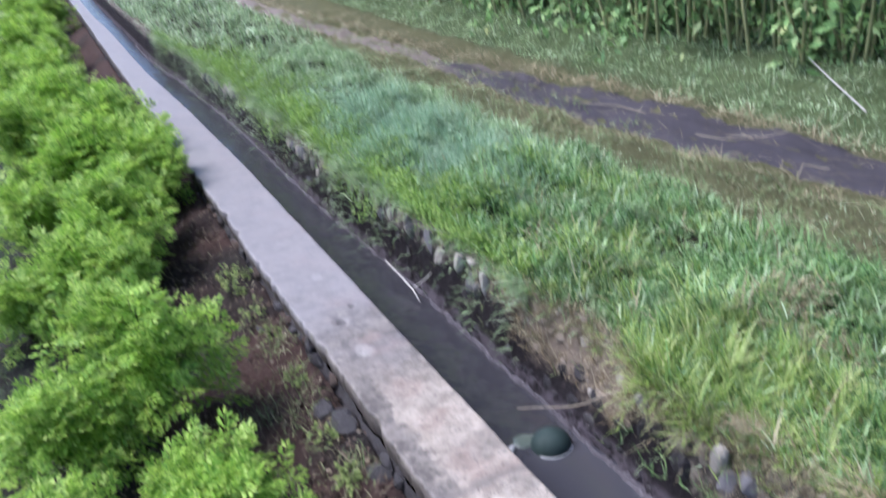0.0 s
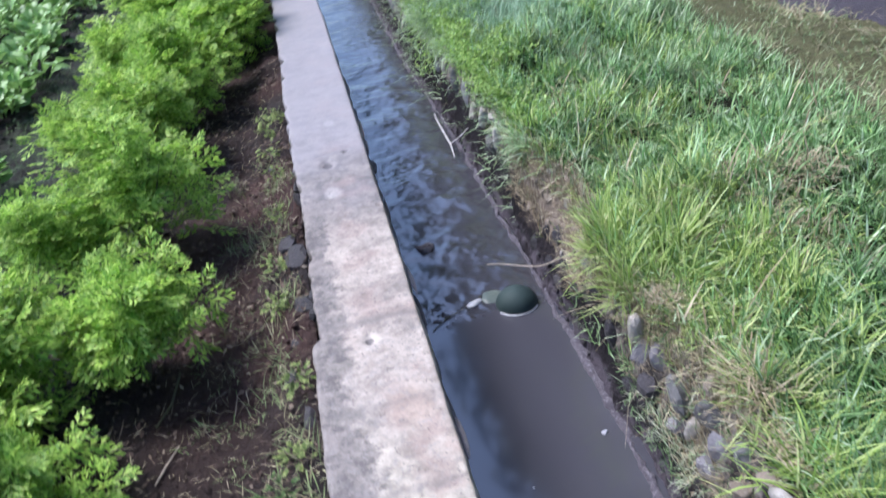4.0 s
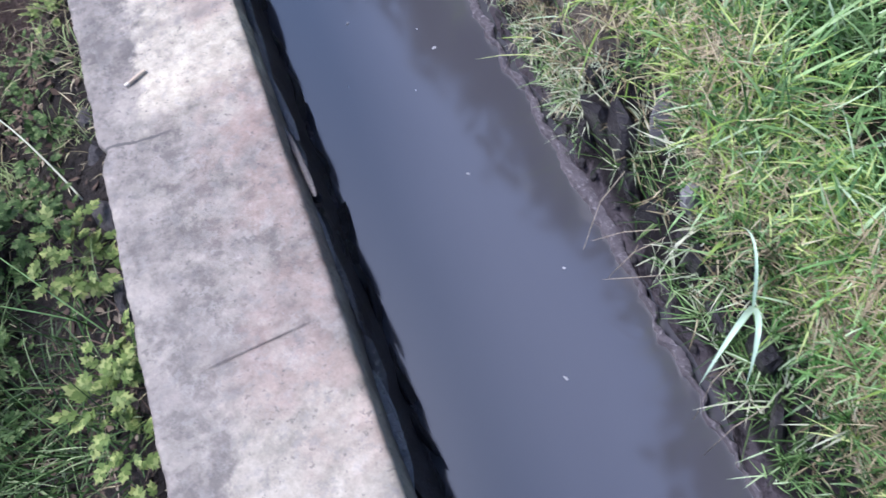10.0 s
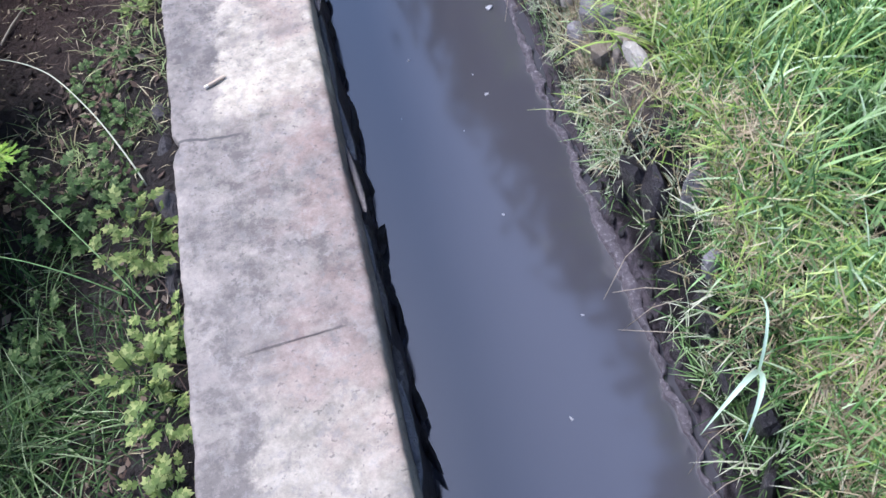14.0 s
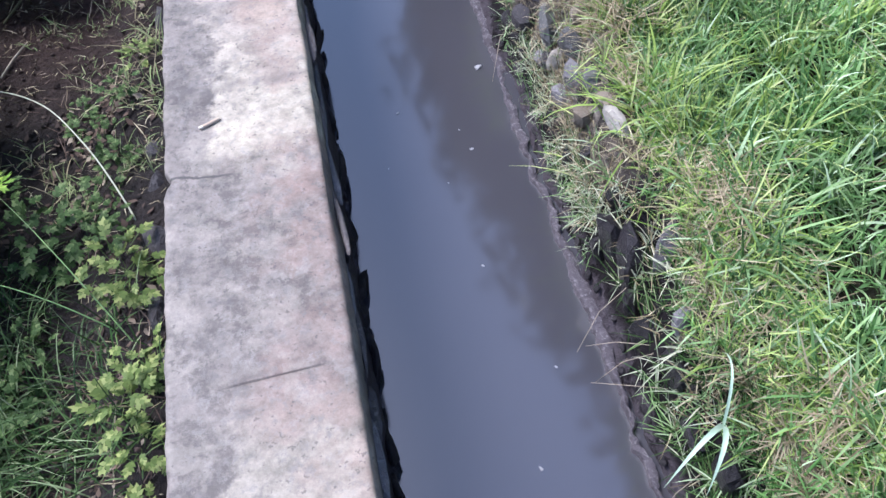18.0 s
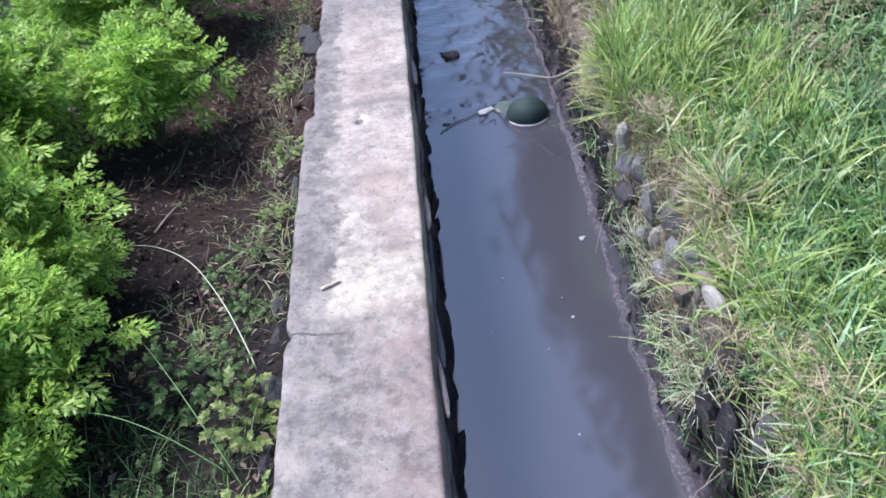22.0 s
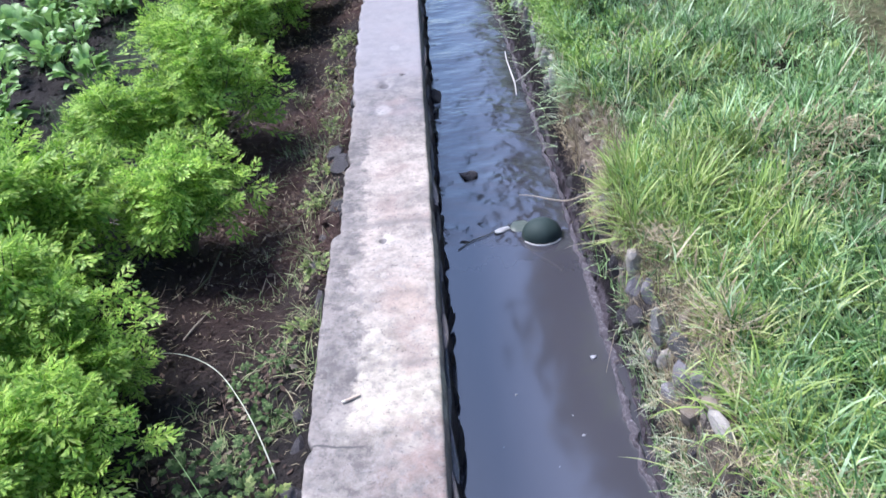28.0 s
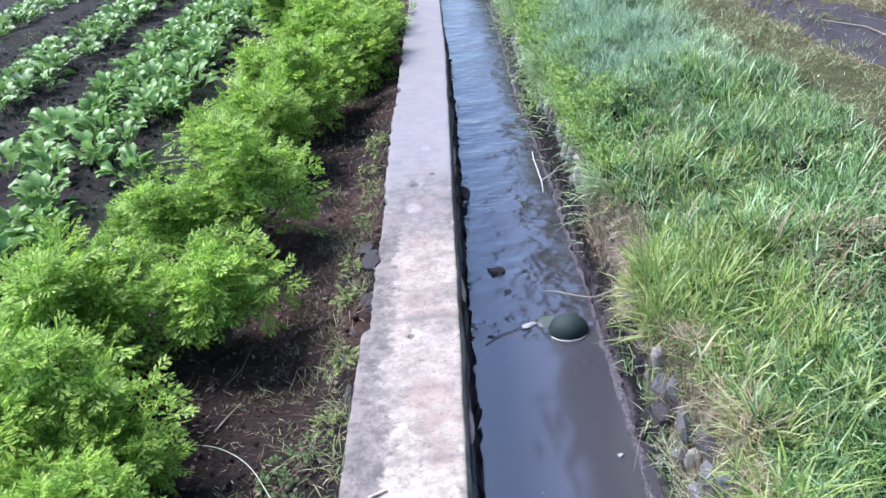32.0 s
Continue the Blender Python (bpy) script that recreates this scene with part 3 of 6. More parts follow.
# the ruled groove, the hairline crack at the field edge and two knocked-out pits
groove = -0.69 + 0.05 * (AX - 0.03)
AZ -= 0.003 * np.exp(-((AY - groove) / 0.0018) ** 2) * step(AX, -0.07, -0.05) * step(-AX, -0.13, -0.115)
slit = 2.213 + 0.02 * np.sin(AX * 25)
AZ -= 0.006 * np.exp(-((AY - slit) / 0.009) ** 2) * step(AX, -0.08, -0.05) * step(-AX, -0.12, -0.10)
hair = -0.148 - 0.12 * (AX + 0.17) + 0.012 * np.sin(AX * 60)
AZ -= 0.004 * np.exp(-((AY - hair) / 0.006) ** 2) * step(-AX, 0.03, 0.06)
for px, py, pr in ((-0.01, 2.085, 0.032), (0.085, 2.2, 0.014), (0.005, 0.757, 0.018), (0.165, 1.62, 0.009)):
    AZ -= 0.013 * np.exp(-(((AX - px) ** 2 + ((AY - py) * 0.8) ** 2) / pr**2) ** 2)
rows, cols = AX.shape
top = np.stack([AX, AY, AZ], -1)
# both faces of the cap, 7 cm deep, with a slightly undercut foot
lface = np.stack([np.stack([lx + d, ay, np.full(rows, z)], -1) for d, z in ((0.012, -0.10), (0.004, -0.06), (0.0, -0.03))], 1)
rface = np.stack([np.stack([rx + 0.004 * wave(ay, 0 * ay, 30 + k, 12) + d, ay, np.full(rows, z)], -1) for k, (d, z) in enumerate(((0.001, -0.010), (0.007, -0.03), (0.012, -0.062), (0.004, -0.11)))], 1)
shape = np.concatenate([lface, top, rface], 1)
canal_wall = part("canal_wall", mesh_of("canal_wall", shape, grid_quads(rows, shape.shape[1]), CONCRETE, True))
tagged(canal_wall, "weathered concrete ditch wall with pale worn top", "wall", kind="structure")

# the rubble core that carries the cap
cy = axis((-8, -1.6, 0.3), (-1.6, 5, 0.025), (5, 12, 0.1), (12, 60, 1.0))
prof = [(-0.15, -0.09), (-0.165, -0.14), (-0.17, -0.2), (-0.18, -0.32), (-0.18, -0.66), (0.0, -0.7), (0.205, -0.66), (0.208, -0.50), (0.196, -0.42), (0.180, -0.3), (0.172, -0.18), (0.165, -0.09)]
core = np.stack([np.stack([x + (wall_drift(cy) if x > 0.1 else 0) + 0.012 * wave(cy, 0 * cy, 40 + k, 9) + 0.006 * wave(cy, 0 * cy, 60 + k, 40), cy, np.full(len(cy), z)], -1) for k, (x, z) in enumerate(prof)], 1)
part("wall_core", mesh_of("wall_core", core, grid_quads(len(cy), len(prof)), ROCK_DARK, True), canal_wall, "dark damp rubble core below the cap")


# ---- stones ----
def stone_mesh(name, seed, material):
    """A worn rubble stone about one unit across, with a few flat broken sides."""
    r = np.random.default_rng(seed)
    bm = bmesh.new()
    bmesh.ops.create_icosphere(bm, subdivisions=2, radius=0.5)
    cuts = [(Vector(p / np.linalg.norm(p)), r.uniform(0.27, 0.38)) for p in r.normal(size=(11, 3))]
    for v in bm.verts:
        v.co *= 1 + 0.15 * noise.noise(v.co * 3 + Vector((seed, 0, 0)))
        for normal, far in cuts:
            over = v.co.dot(normal) - far
            if over > 0:
                v.co -= normal * over * 0.9
    return bm_mesh(name, bm, material)


STONES = {key: [stone_mesh("stone", 100 + 10 * n + k, mat) for k in range(6)] for n, (key, mat) in enumerate((("dark", ROCK_DARK), ("bank", ROCK_BANK), ("pale", ROCK_PALE), ("mud", MUD), ("earth", EARTH), ("slab", SLAB), ("masonry", MASONRY), ("earth_dark", EARTH_DARK)))}


def stone(parent, key, x, y, z, sx, sy, sz, turn=None, name="stone"):
    ob = part(name, STONES[key][rng.integers(6)], parent)
    angles = rng.uniform(-0.35, 0.35, 3) if turn is None else turn
    ob.matrix_basis = Matrix.LocRotScale((x, y, z), Euler(angles), (sx, sy, sz))
    return ob


for k in range(70):
    y = -1.5 + 6.5 * (k + rng.uniform(0, 0.9)) / 70
    size = rng.uniform(0.06, 0.13)
    stone(canal_wall, "dark" if rng.random() < 0.6 else "earth_dark", left_edge(y) + rng.uniform(-0.006, 0.02), y, rng.uniform(-0.17, -0.09), size * 0.5, size * 1.1, size * 0.8)
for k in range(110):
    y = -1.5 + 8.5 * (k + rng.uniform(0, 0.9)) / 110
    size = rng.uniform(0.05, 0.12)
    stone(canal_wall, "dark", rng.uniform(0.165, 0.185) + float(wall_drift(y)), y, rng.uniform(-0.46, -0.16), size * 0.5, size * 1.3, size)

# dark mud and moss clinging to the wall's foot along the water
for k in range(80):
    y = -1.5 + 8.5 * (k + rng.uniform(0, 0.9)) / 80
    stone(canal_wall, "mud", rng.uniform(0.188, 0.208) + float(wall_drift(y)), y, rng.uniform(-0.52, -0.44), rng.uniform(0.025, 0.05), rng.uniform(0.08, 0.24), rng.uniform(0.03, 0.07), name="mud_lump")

# thin mortar flakes that hang out below the cap's water side
for k in range(44):
    y = -1.35 + 5.2 * (k + rng.uniform(0, 0.9)) / 44
    tilt = (float(rng.normal(0, 0.03)), float(rng.uniform(-0.1, 0.35)), float(rng.normal(0, 0.035)))
    stone(canal_wall, "slab" if rng.random() < 0.6 else "bank", rng.uniform(0.188, 0.198), y, rng.uniform(-0.16, -0.045), rng.uniform(0.018, 0.03), rng.uniform(0.12, 0.30), rng.uniform(0.010, 0.022), tilt, name="mortar_flake")

# a crust of dried silt along the waterline on both sides
def crust(name, parent, x_of, out, seed, z_top, deep=lambda y: 0.016):
    y = axis((-1.8, 5, 0.008), (5, 14, 0.06))
    edge = x_of(y) + out * (0.0 + 0.010 * wave(y, 0 * y, seed, 11) + 0.006 * wave(y, 0 * y, seed + 1, 60) + 0.003 * wave(y, 0 * y, seed + 3, 190))
    back = x_of(y) - out * (deep(y) + 0.008 * wave(y, 0 * y, seed + 6, 24) + 0.006 * wave(y, 0 * y, seed + 7, 90))
    rise = z_top + 0.012 * wave(y, 0 * y, seed + 2, 7) + 0.007 * wave(y, 0 * y, seed + 4, 80)
    rows = np.stack([np.stack([back, y, rise - 0.004 + 0.014 * wave(y, 0 * y, seed + 8, 40)], -1), np.stack([0.75 * edge + 0.25 * back, y, rise + 0.009 + 0.008 * wave(y, 0 * y, seed + 9, 60)], -1), np.stack([edge, y, rise], -1), np.stack([edge, y, np.full(len(y), WATER_Z - 0.03)], -1)], 1)
    return part(name, mesh_of(name, rows, grid_quads(len(y), 4), LEDGE), parent, "pale crusted silt at the waterline")


crust("silt_rim", canal_wall, lambda y: 0.205 + wall_drift(y) + 0.006 * wave(y, 0 * y, 71, 5), 1, 72, WATER_Z + 0.006)

# ---- the stone-faced bank across the water ----
by = axis((-8, -1.6, 0.3), (-1.6, 6, 0.018), (6, 14, 0.1), (14, 60, 1.0))
face = [(0.80, -0.66), (0.812, -0.5), (0.822, -0.455), (0.830, -0.40), (0.838, -0.34), (0.846, -0.28), (0.856, -0.22), (0.869, -0.16), (0.89, -0.115), (0.96, -0.12)]
bulge = np.stack([np.stack([x + bank_drift(by) + slump(by) * float(np.clip((z + 0.47) / 0.3, 0, 1)) + 0.016 * wave(by, 0 * by, 80, 5) + 0.010 * wave(by, 0 * by, 82 + k // 3, 17) + 0.012 * wave(by, 0 * by, 90 + k, 45), by, z + 0.012 * wave(by, 0 * by, 95 + k, 17)], -1) for k, (x, z) in enumerate(face)], 1)
bank_wall = part("bank_wall", mesh_of("bank_wall", bulge, grid_quads(len(by), len(face)), BANK_FACE, True))
tagged(bank_wall, "crumbling stone-faced earth bank above the water", "bank", kind="structure")
crust("silt_ledge", bank_wall, lambda y: 0.786 + bank_drift(y) + 0.012 * wave(y, 0 * y, 84, 6) + 0.008 * wave(y, 0 * y, 85, 31), -1, 75, WATER_Z + 0.012, lambda y: 0.016 + 0.022 * np.exp(-(((y + 0.4) / 0.22) ** 2)) + 0.026 * np.exp(-(((y - 0.95) / 0.4) ** 2)))


def slab_mesh(seed, material):
    """A split stone with sharp, slightly worn edges, one unit across."""
    r = np.random.default_rng(seed)
    bm = bmesh.new()
    bmesh.ops.create_cube(bm, size=1)
    for v in bm.verts:
        v.co = Vector([k * r.uniform(0.5, 1.0) for k in v.co]) + Vector(r.normal(0, 0.11, 3))
    bmesh.ops.bevel(bm, geom=bm.edges[:], offset=0.13, segments=1, affect="EDGES")
    for v in bm.verts:
        v.co += Vector(r.normal(0, 0.025, 3))
    return bm_mesh("slab", bm, material)


SLABS = {key: [slab_mesh(150 + 10 * n + k, mat) for k in range(6)] for n, (key, mat) in enumerate((("dark", ROCK_DARK), ("bank", ROCK_BANK), ("slab", SLAB), ("earth", EARTH), ("mud", MUD)))}


def face_x(z, y):
    """How far the bank's slope stands back at a height."""
    return np.interp(z, (-0.5, -0.40, -0.28, -0.16, -0.11), (0.812, 0.830, 0.846, 0.869, 0.89)) + bank_drift(y) + slump(y) * np.clip((z + 0.47) / 0.3, 0, 1)


def slab(key, y, z, wide, high, thick=0.045, out=0.0, lean=-0.25):
    ob = part("stone", SLABS[key][rng.integers(6)], bank_wall)
    turn = (float(rng.normal(0, 0.3)), lean + float(rng.normal(0, 0.15)), float(rng.normal(0, 0.4)))
    ob.matrix_basis = Matrix.LocRotScale((float(face_x(z, y)) + 0.012 + out, y, z), Euler(turn), (thick * 1.5, wide * 1.35, high * 1.45))


# upright slabs showing through the slope, most of them where it has slipped
for y, z, wide, high, thick, key in ((-0.325, -0.34, 0.075, 0.20, 0.05, "mud"), (-0.405, -0.33, 0.085, 0.22, 0.055, "mud"), (-0.30, -0.40, 0.05, 0.12, 0.04, "dark"), (-0.465, -0.22, 0.065, 0.17, 0.045, "slab"), (-0.50, -0.38, 0.06, 0.13, 0.04, "mud"), (-0.655, -0.22, 0.05, 0.15, 0.04, "slab"), (-0.60, -0.36, 0.07, 0.12, 0.04, "mud"), (-0.74, -0.30, 0.06, 0.12, 0.04, "mud"), (-0.85, -0.33, 0.08, 0.13, 0.04, "mud"), (-0.97, -0.30, 0.09, 0.15, 0.05, "mud"), (-1.08, -0.35, 0.08, 0.12, 0.04, "dark")):
    slab(key, y, z, wide, high, thick, 0.002)
for y, z, sx, sy, sz in ((-0.585, -0.16, 0.06, 0.09, 0.07), (-0.57, -0.115, 0.08, 0.08, 0.05), (-0.545, -0.19, 0.04, 0.05, 0.09), (-0.965, -0.11, 0.09, 0.15, 0.05), (-1.03, -0.105, 0.07, 0.08, 0.05), (0.18, -0.115, 0.08, 0.15, 0.07), (0.29, -0.12, 0.07, 0.12, 0.08), (0.08, -0.11, 0.07, 0.12, 0.06), (0.42, -0.13, 0.06, 0.10, 0.08), (0.52, -0.12, 0.07, 0.09, 0.07), (0.24, -0.19, 0.06, 0.09, 0.08), (0.36, -0.2, 0.06, 0.08, 0.09)):
    x = float(face_x(z, y)) + 0.012
    stone(bank_wall, "earth", x, y, z, sx * 0.8, sy * 0.9, sz * 0.9, name="earth_lump")
# the masonry by the ball: a few large stones with dark gaps between them
for y, z, wide, tall, key in ((0.73, -0.20, 0.11, 0.19, "pale"), (0.64, -0.25, 0.08, 0.13, "slab"), (0.455, -0.24, 0.13, 0.15, "masonry"), (0.565, -0.30, 0.09, 0.12, "dark"), (0.37, -0.15, 0.10, 0.13, "earth"), (0.27, -0.21, 0.12, 0.14, "masonry"), (0.36, -0.30, 0.09, 0.10, "dark"), (0.15, -0.25, 0.11, 0.13, "slab"), (0.04, -0.22, 0.09, 0.13, "earth"), (0.10, -0.17, 0.07, 0.09, "masonry"), (0.21, -0.30, 0.07, 0.08, "slab"), (0.31, -0.27, 0.06, 0.09, "pale"), (0.42, -0.34, 0.08, 0.07, "slab"), (0.58, -0.2, 0.07, 0.1, "slab"), (-0.06, -0.27, 0.10, 0.12, "dark"), (0.86, -0.30, 0.11, 0.13, "mud"), (0.99, -0.27, 0.12, 0.15, "mud"), (1.10, -0.18, 0.07, 0.12, "pale"), (0.20, -0.36, 0.10, 0.09, "mud"), (0.02, -0.36, 0.10, 0.09, "mud"), (0.50, -0.39, 0.10, 0.08, "mud"), (0.68, -0.38, 0.11, 0.09, "mud")):
    turn = (float(rng.normal(0, 0.45)), -0.2 + float(rng.normal(0, 0.2)), float(rng.normal(0, 0.3)))
    stone(bank_wall, key, float(face_x(z, y)) + float(rng.uniform(-0.012, 0.02)), y + float(rng.normal(0, 0.02)), z, 0.085, wide * float(rng.uniform(0.9, 1.6)), tall * float(rng.uniform(0.9, 1.4)), turn)
# farther along: mud below, ragged upright stones with pale tops where the bank is bare
for z0, tall in ((-0.44, 0.10), (-0.35, 0.13), (-0.21, 0.19)):
    y = 1.1 + 0.15 * rng.random()
    while y < 9.0:
        top = z0 > -0.3
        wide = float(rng.uniform(0.05, 0.13)) if top else float(rng.uniform(0.08, 0.17))
        draw = rng.random()
        bare = 2.25 < y < 3.6 or 4.6 < y < 5.6 or y > 7.2
        key = ("pale" if draw < 0.5 else "slab" if draw < 0.75 else "masonry") if top else ("mud" if draw < 0.75 else "dark")
        if (bare or not top) and rng.random() < (0.82 if top else 0.9):
            turn = (float(rng.normal(0, 0.3)), -0.2, float(rng.normal(0, 0.25)))
            stone(bank_wall, key, float(face_x(z0, y)) + (0.0 if top else 0.024), y + wide / 2, z0 + float(rng.normal(0, 0.03)), 0.08, wide * 1.15, tall * float(rng.uniform(0.6, 1.2)), turn)
        y += wide * float(rng.uniform(1.05, 1.5))
for k in range(80):
    y = -1.4 + 9.0 * (k + float(rng.uniform(0, 0.9))) / 80
    z = float(rng.uniform(-0.42, -0.13))
    draw = rng.random()
    if rng.random() < (0.8 if y > -0.15 else 0.5):
        continue
    key = ("mud" if draw < 0.8 else "dark") if z < -0.22 else ("slab" if draw < 0.25 else ("earth" if draw < 0.6 else "dark"))
    slab(key, y, z, float(rng.uniform(0.03, 0.07)), float(rng.uniform(0.05, 0.11)), 0.035, 0.008)
for k in range(90):
    y = -1.4 + 5.0 * (k + float(rng.uniform(0, 0.9))) / 90
    stone(bank_wall, "mud" if rng.random() < 0.7 else "dark", face_x(-0.45, y) + rng.uniform(-0.012, 0.01), y, rng.uniform(-0.50, -0.43), 0.022, rng.uniform(0.02, 0.06), rng.uniform(0.015, 0.04))
for k in range(80):
    y, z = float(rng.uniform(1.15, 1.95)), float(rng.uniform(-0.34, -0.09))
    s = float(rng.uniform(0.03, 0.10))
    stone(bank_wall, "earth" if rng.random() < 0.85 else "pale", face_x(z, y) + 0.008, y, z, s * 0.6, s, s * 0.8, name="earth_lump")
# stones that stand out: the white one on the edge and a few pale blocks farther on
stone(bank_wall, "pale", 0.905, -0.135, -0.095, 0.042, 0.125, 0.06, (0.15, 0.2, 0.25))
stone(bank_wall, "earth", 0.905, -0.05, -0.10, 0.05, 0.10, 0.06, (0.1, 0.1, 0.3))
for x, y, wide in ((0.93, 0.16, 0.09), (0.95, 0.25, 0.11), (0.965, 0.34, 0.10), (0.93, 0.08, 0.07), (0.955, 0.44, 0.08), (0.935, 0.55, 0.07)):
    stone(bank_wall, "earth", x, y, float(ground_z(x, y)) + 0.004, wide * 0.8, wide * 1.2, 0.035, (0.1, -0.2, 0.2), name="earth_lump")
for y, z in ((2.35, -0.10), (2.5, -0.12), (3.55, -0.09), (3.3, -0.13), (4.9, -0.12), (5.4, -0.12)):
    stone(bank_wall, "pale", float(face_x(z, y)) - 0.005, y, z, 0.06, rng.uniform(0.06, 0.12), rng.uniform(0.04, 0.08))


# ---- blades ----
def blades(base, heading, length, lean, bend, width, seg=4, droop=0.0):
    """Curved tapering blades: arrays of places and faces."""
    n = len(base)
    s = np.linspace(0, 1, seg + 1)
    tilt = lean[:, None] + bend[:, None] * s[None] ** 1.3
    ds = length[:, None] / seg
    mid = (tilt[:, 1:] + tilt[:, :-1]) / 2
    out = np.concatenate([np.zeros((n, 1)), np.cumsum(np.sin(mid) * ds, 1)], 1)
    up = np.concatenate([np.zeros((n, 1)), np.cumsum(np.cos(mid) * ds, 1)], 1)
    h = np.stack([np.cos(heading), np.sin(heading), 0 * heading], -1)
    side = np.stack([-np.sin(heading), np.cos(heading), 0 * heading], -1)
    centre = base[:, None] + out[..., None] * h[:, None] + up[..., None] * np.array([0, 0, 1.0])
    half = 0.5 * width[:, None] * np.clip(1.02 - s[None] ** 2.2, 0.04, 1) * np.clip(0.55 + 2.5 * s[None], 0, 1)
    a = centre - half[..., None] * side[:, None]
    b = centre + half[..., None] * side[:, None]
    verts = np.stack([a, b], 2).reshape(n, -1, 3)
    k = np.arange(seg) * 2
    one = np.stack([k, k + 1, k + 3, k + 2], 1)
    quads = one[None] + (np.arange(n) * 2 * (seg + 1))[:, None, None]
    return verts.reshape(-1, 3), quads.reshape(-1, 4)


def sward(name, xs, ys, material, length, width, label, lean=(0.15, 1.35), bend=(0.2, 1.6), heading=None, lift=0.0, seg=4, category="grass"):
    """Many blades at the given places as one object."""
    n = len(xs)
    z = ground_z(xs, ys) + lift - 0.005
    base = np.stack([xs, ys, z], -1)
    face = rng.uniform(0, 2 * np.pi, n) if heading is None else heading + rng.normal(0, 0.7, n)
    tussock = 0.42 + 0.8 * np.clip(0.5 + 0.9 * wave(xs, ys, 55, 9), 0, 1.2)
    v, q = blades(base, face, tussock * rng.uniform(*length, n), rng.uniform(*lean, n), rng.uniform(*bend, n), rng.uniform(*width, n), seg)
    ob = part(name, mesh_of(name, v, q, material))
    return tagged(ob, label, category, kind="stuff")


def scatter(n, x0, x1, y0, y1, clump=0.0, clumps=80):
    xs, ys = rng.uniform(x0, x1, n), rng.uniform(y0, y1, n)
    if clump:
        c = np.stack([rng.uniform(x0, x1, clumps), rng.uniform(y0, y1, clumps)], -1)[rng.integers(clumps, size=n)]
        xs, ys = c[:, 0] + rng.normal(0, clump, n), c[:, 1] + rng.normal(0, clump, n)
    return xs, ys


def keep(xs, ys, rule):
    ok = rule(xs, ys)
    return xs[ok], ys[ok]


def on_bank(xs, ys):
    """Where grass grows on the bank: not on the white stone, nor on bare earth scars along the edge."""
    clear = ((xs - 0.905) / 0.035) ** 2 + ((ys + 0.12) / 0.09) ** 2 > 1
    for px, py, rx, ry in ((0.945, 0.28, 0.085, 0.24), (0.93, 0.62, 0.05, 0.12), (0.93, -0.02, 0.05, 0.08), (0.97, 1.55, 0.11, 0.36), (0.90, -0.62, 0.05, 0.14), (0.93, -1.0, 0.06, 0.08)):
        clear &= ((xs - px) / rx) ** 2 + ((ys - py) / ry) ** 2 > rng.uniform(0.3, 1.3, len(xs))
    return clear & (xs > 0.885 + bank_drift(ys) + slump(ys) + 0.025 * wave(ys, 0 * ys, 3, 3) + 0.03 * step(-ys, -1.2, 0.0))


cool = lambda xs, ys: 0.55 * wave(xs, ys, 51, 1.6) + 0.35 * wave(xs, ys, 52, 5) + 0.9 * np.exp(-(((xs - 1.25) / 0.4) ** 2 + ((ys - 4.3) / 1.3) ** 2)) - 0.42 - 0.4 * step(ys, 1.2, 2.4)
near = keep(*scatter(16500, 0.88, 2.35, -1.6, 3.6), on_bank)
pick = cool(*near)
stiff = dict(lean=(0.15, 1.5), bend=(-0.2, 0.9))
sward("bank_grass", *[v[pick < 0.2] for v in near], GRASS, (0.05, 0.125), (0.0045, 0.0098), "lush green stiff-bladed grass on the bank", **stiff)
sward("bank_grass", *[v[pick >= -0.1] for v in near], GRASS_COOL, (0.05, 0.125), (0.0045, 0.0098), "cool blue-green grass tufts on the bank", **stiff)


def tussocks(count, per, x0, x1, y0, y1, material, length, width, label, spread=0.034, seg=4, size=(0.55, 1.25), rise=0.035):
    """Clumps of grass whose blades spread out from the middle of each clump."""
    cx, cy = keep(*scatter(count, x0, x1, y0, y1), on_bank)
    size = rng.uniform(*size, len(cx)) * np.clip(1.0 + 0.5 * wave(cx, cy, 61, 4), 0.5, 1.4)
    who = np.repeat(np.arange(len(cx)), per)
    n = len(who)
    off = rng.normal(0, spread, (n, 2)) * size[who][:, None]
    far = np.hypot(off[:, 0], off[:, 1]) / spread
    xs, ys = cx[who] + off[:, 0], cy[who] + off[:, 1]
    base = np.stack([xs, ys, ground_z(xs, ys) - 0.005 + rise * size[who] * np.exp(-far * far)], -1)
    face = np.arctan2(off[:, 1], off[:, 0]) + rng.normal(0, 0.95, n)
    lean = np.clip(0.12 + 0.42 * far + rng.normal(0, 0.22, n), -0.2, 1.35)
    v, q = blades(base, face, size[who] * rng.uniform(*length, n), lean, rng.uniform(0.1, 1.35, n), rng.uniform(*width, n), seg)
    return tagged(part("bank_grass", mesh_of("bank_grass", v, q, material)), label, "grass", kind="stuff")


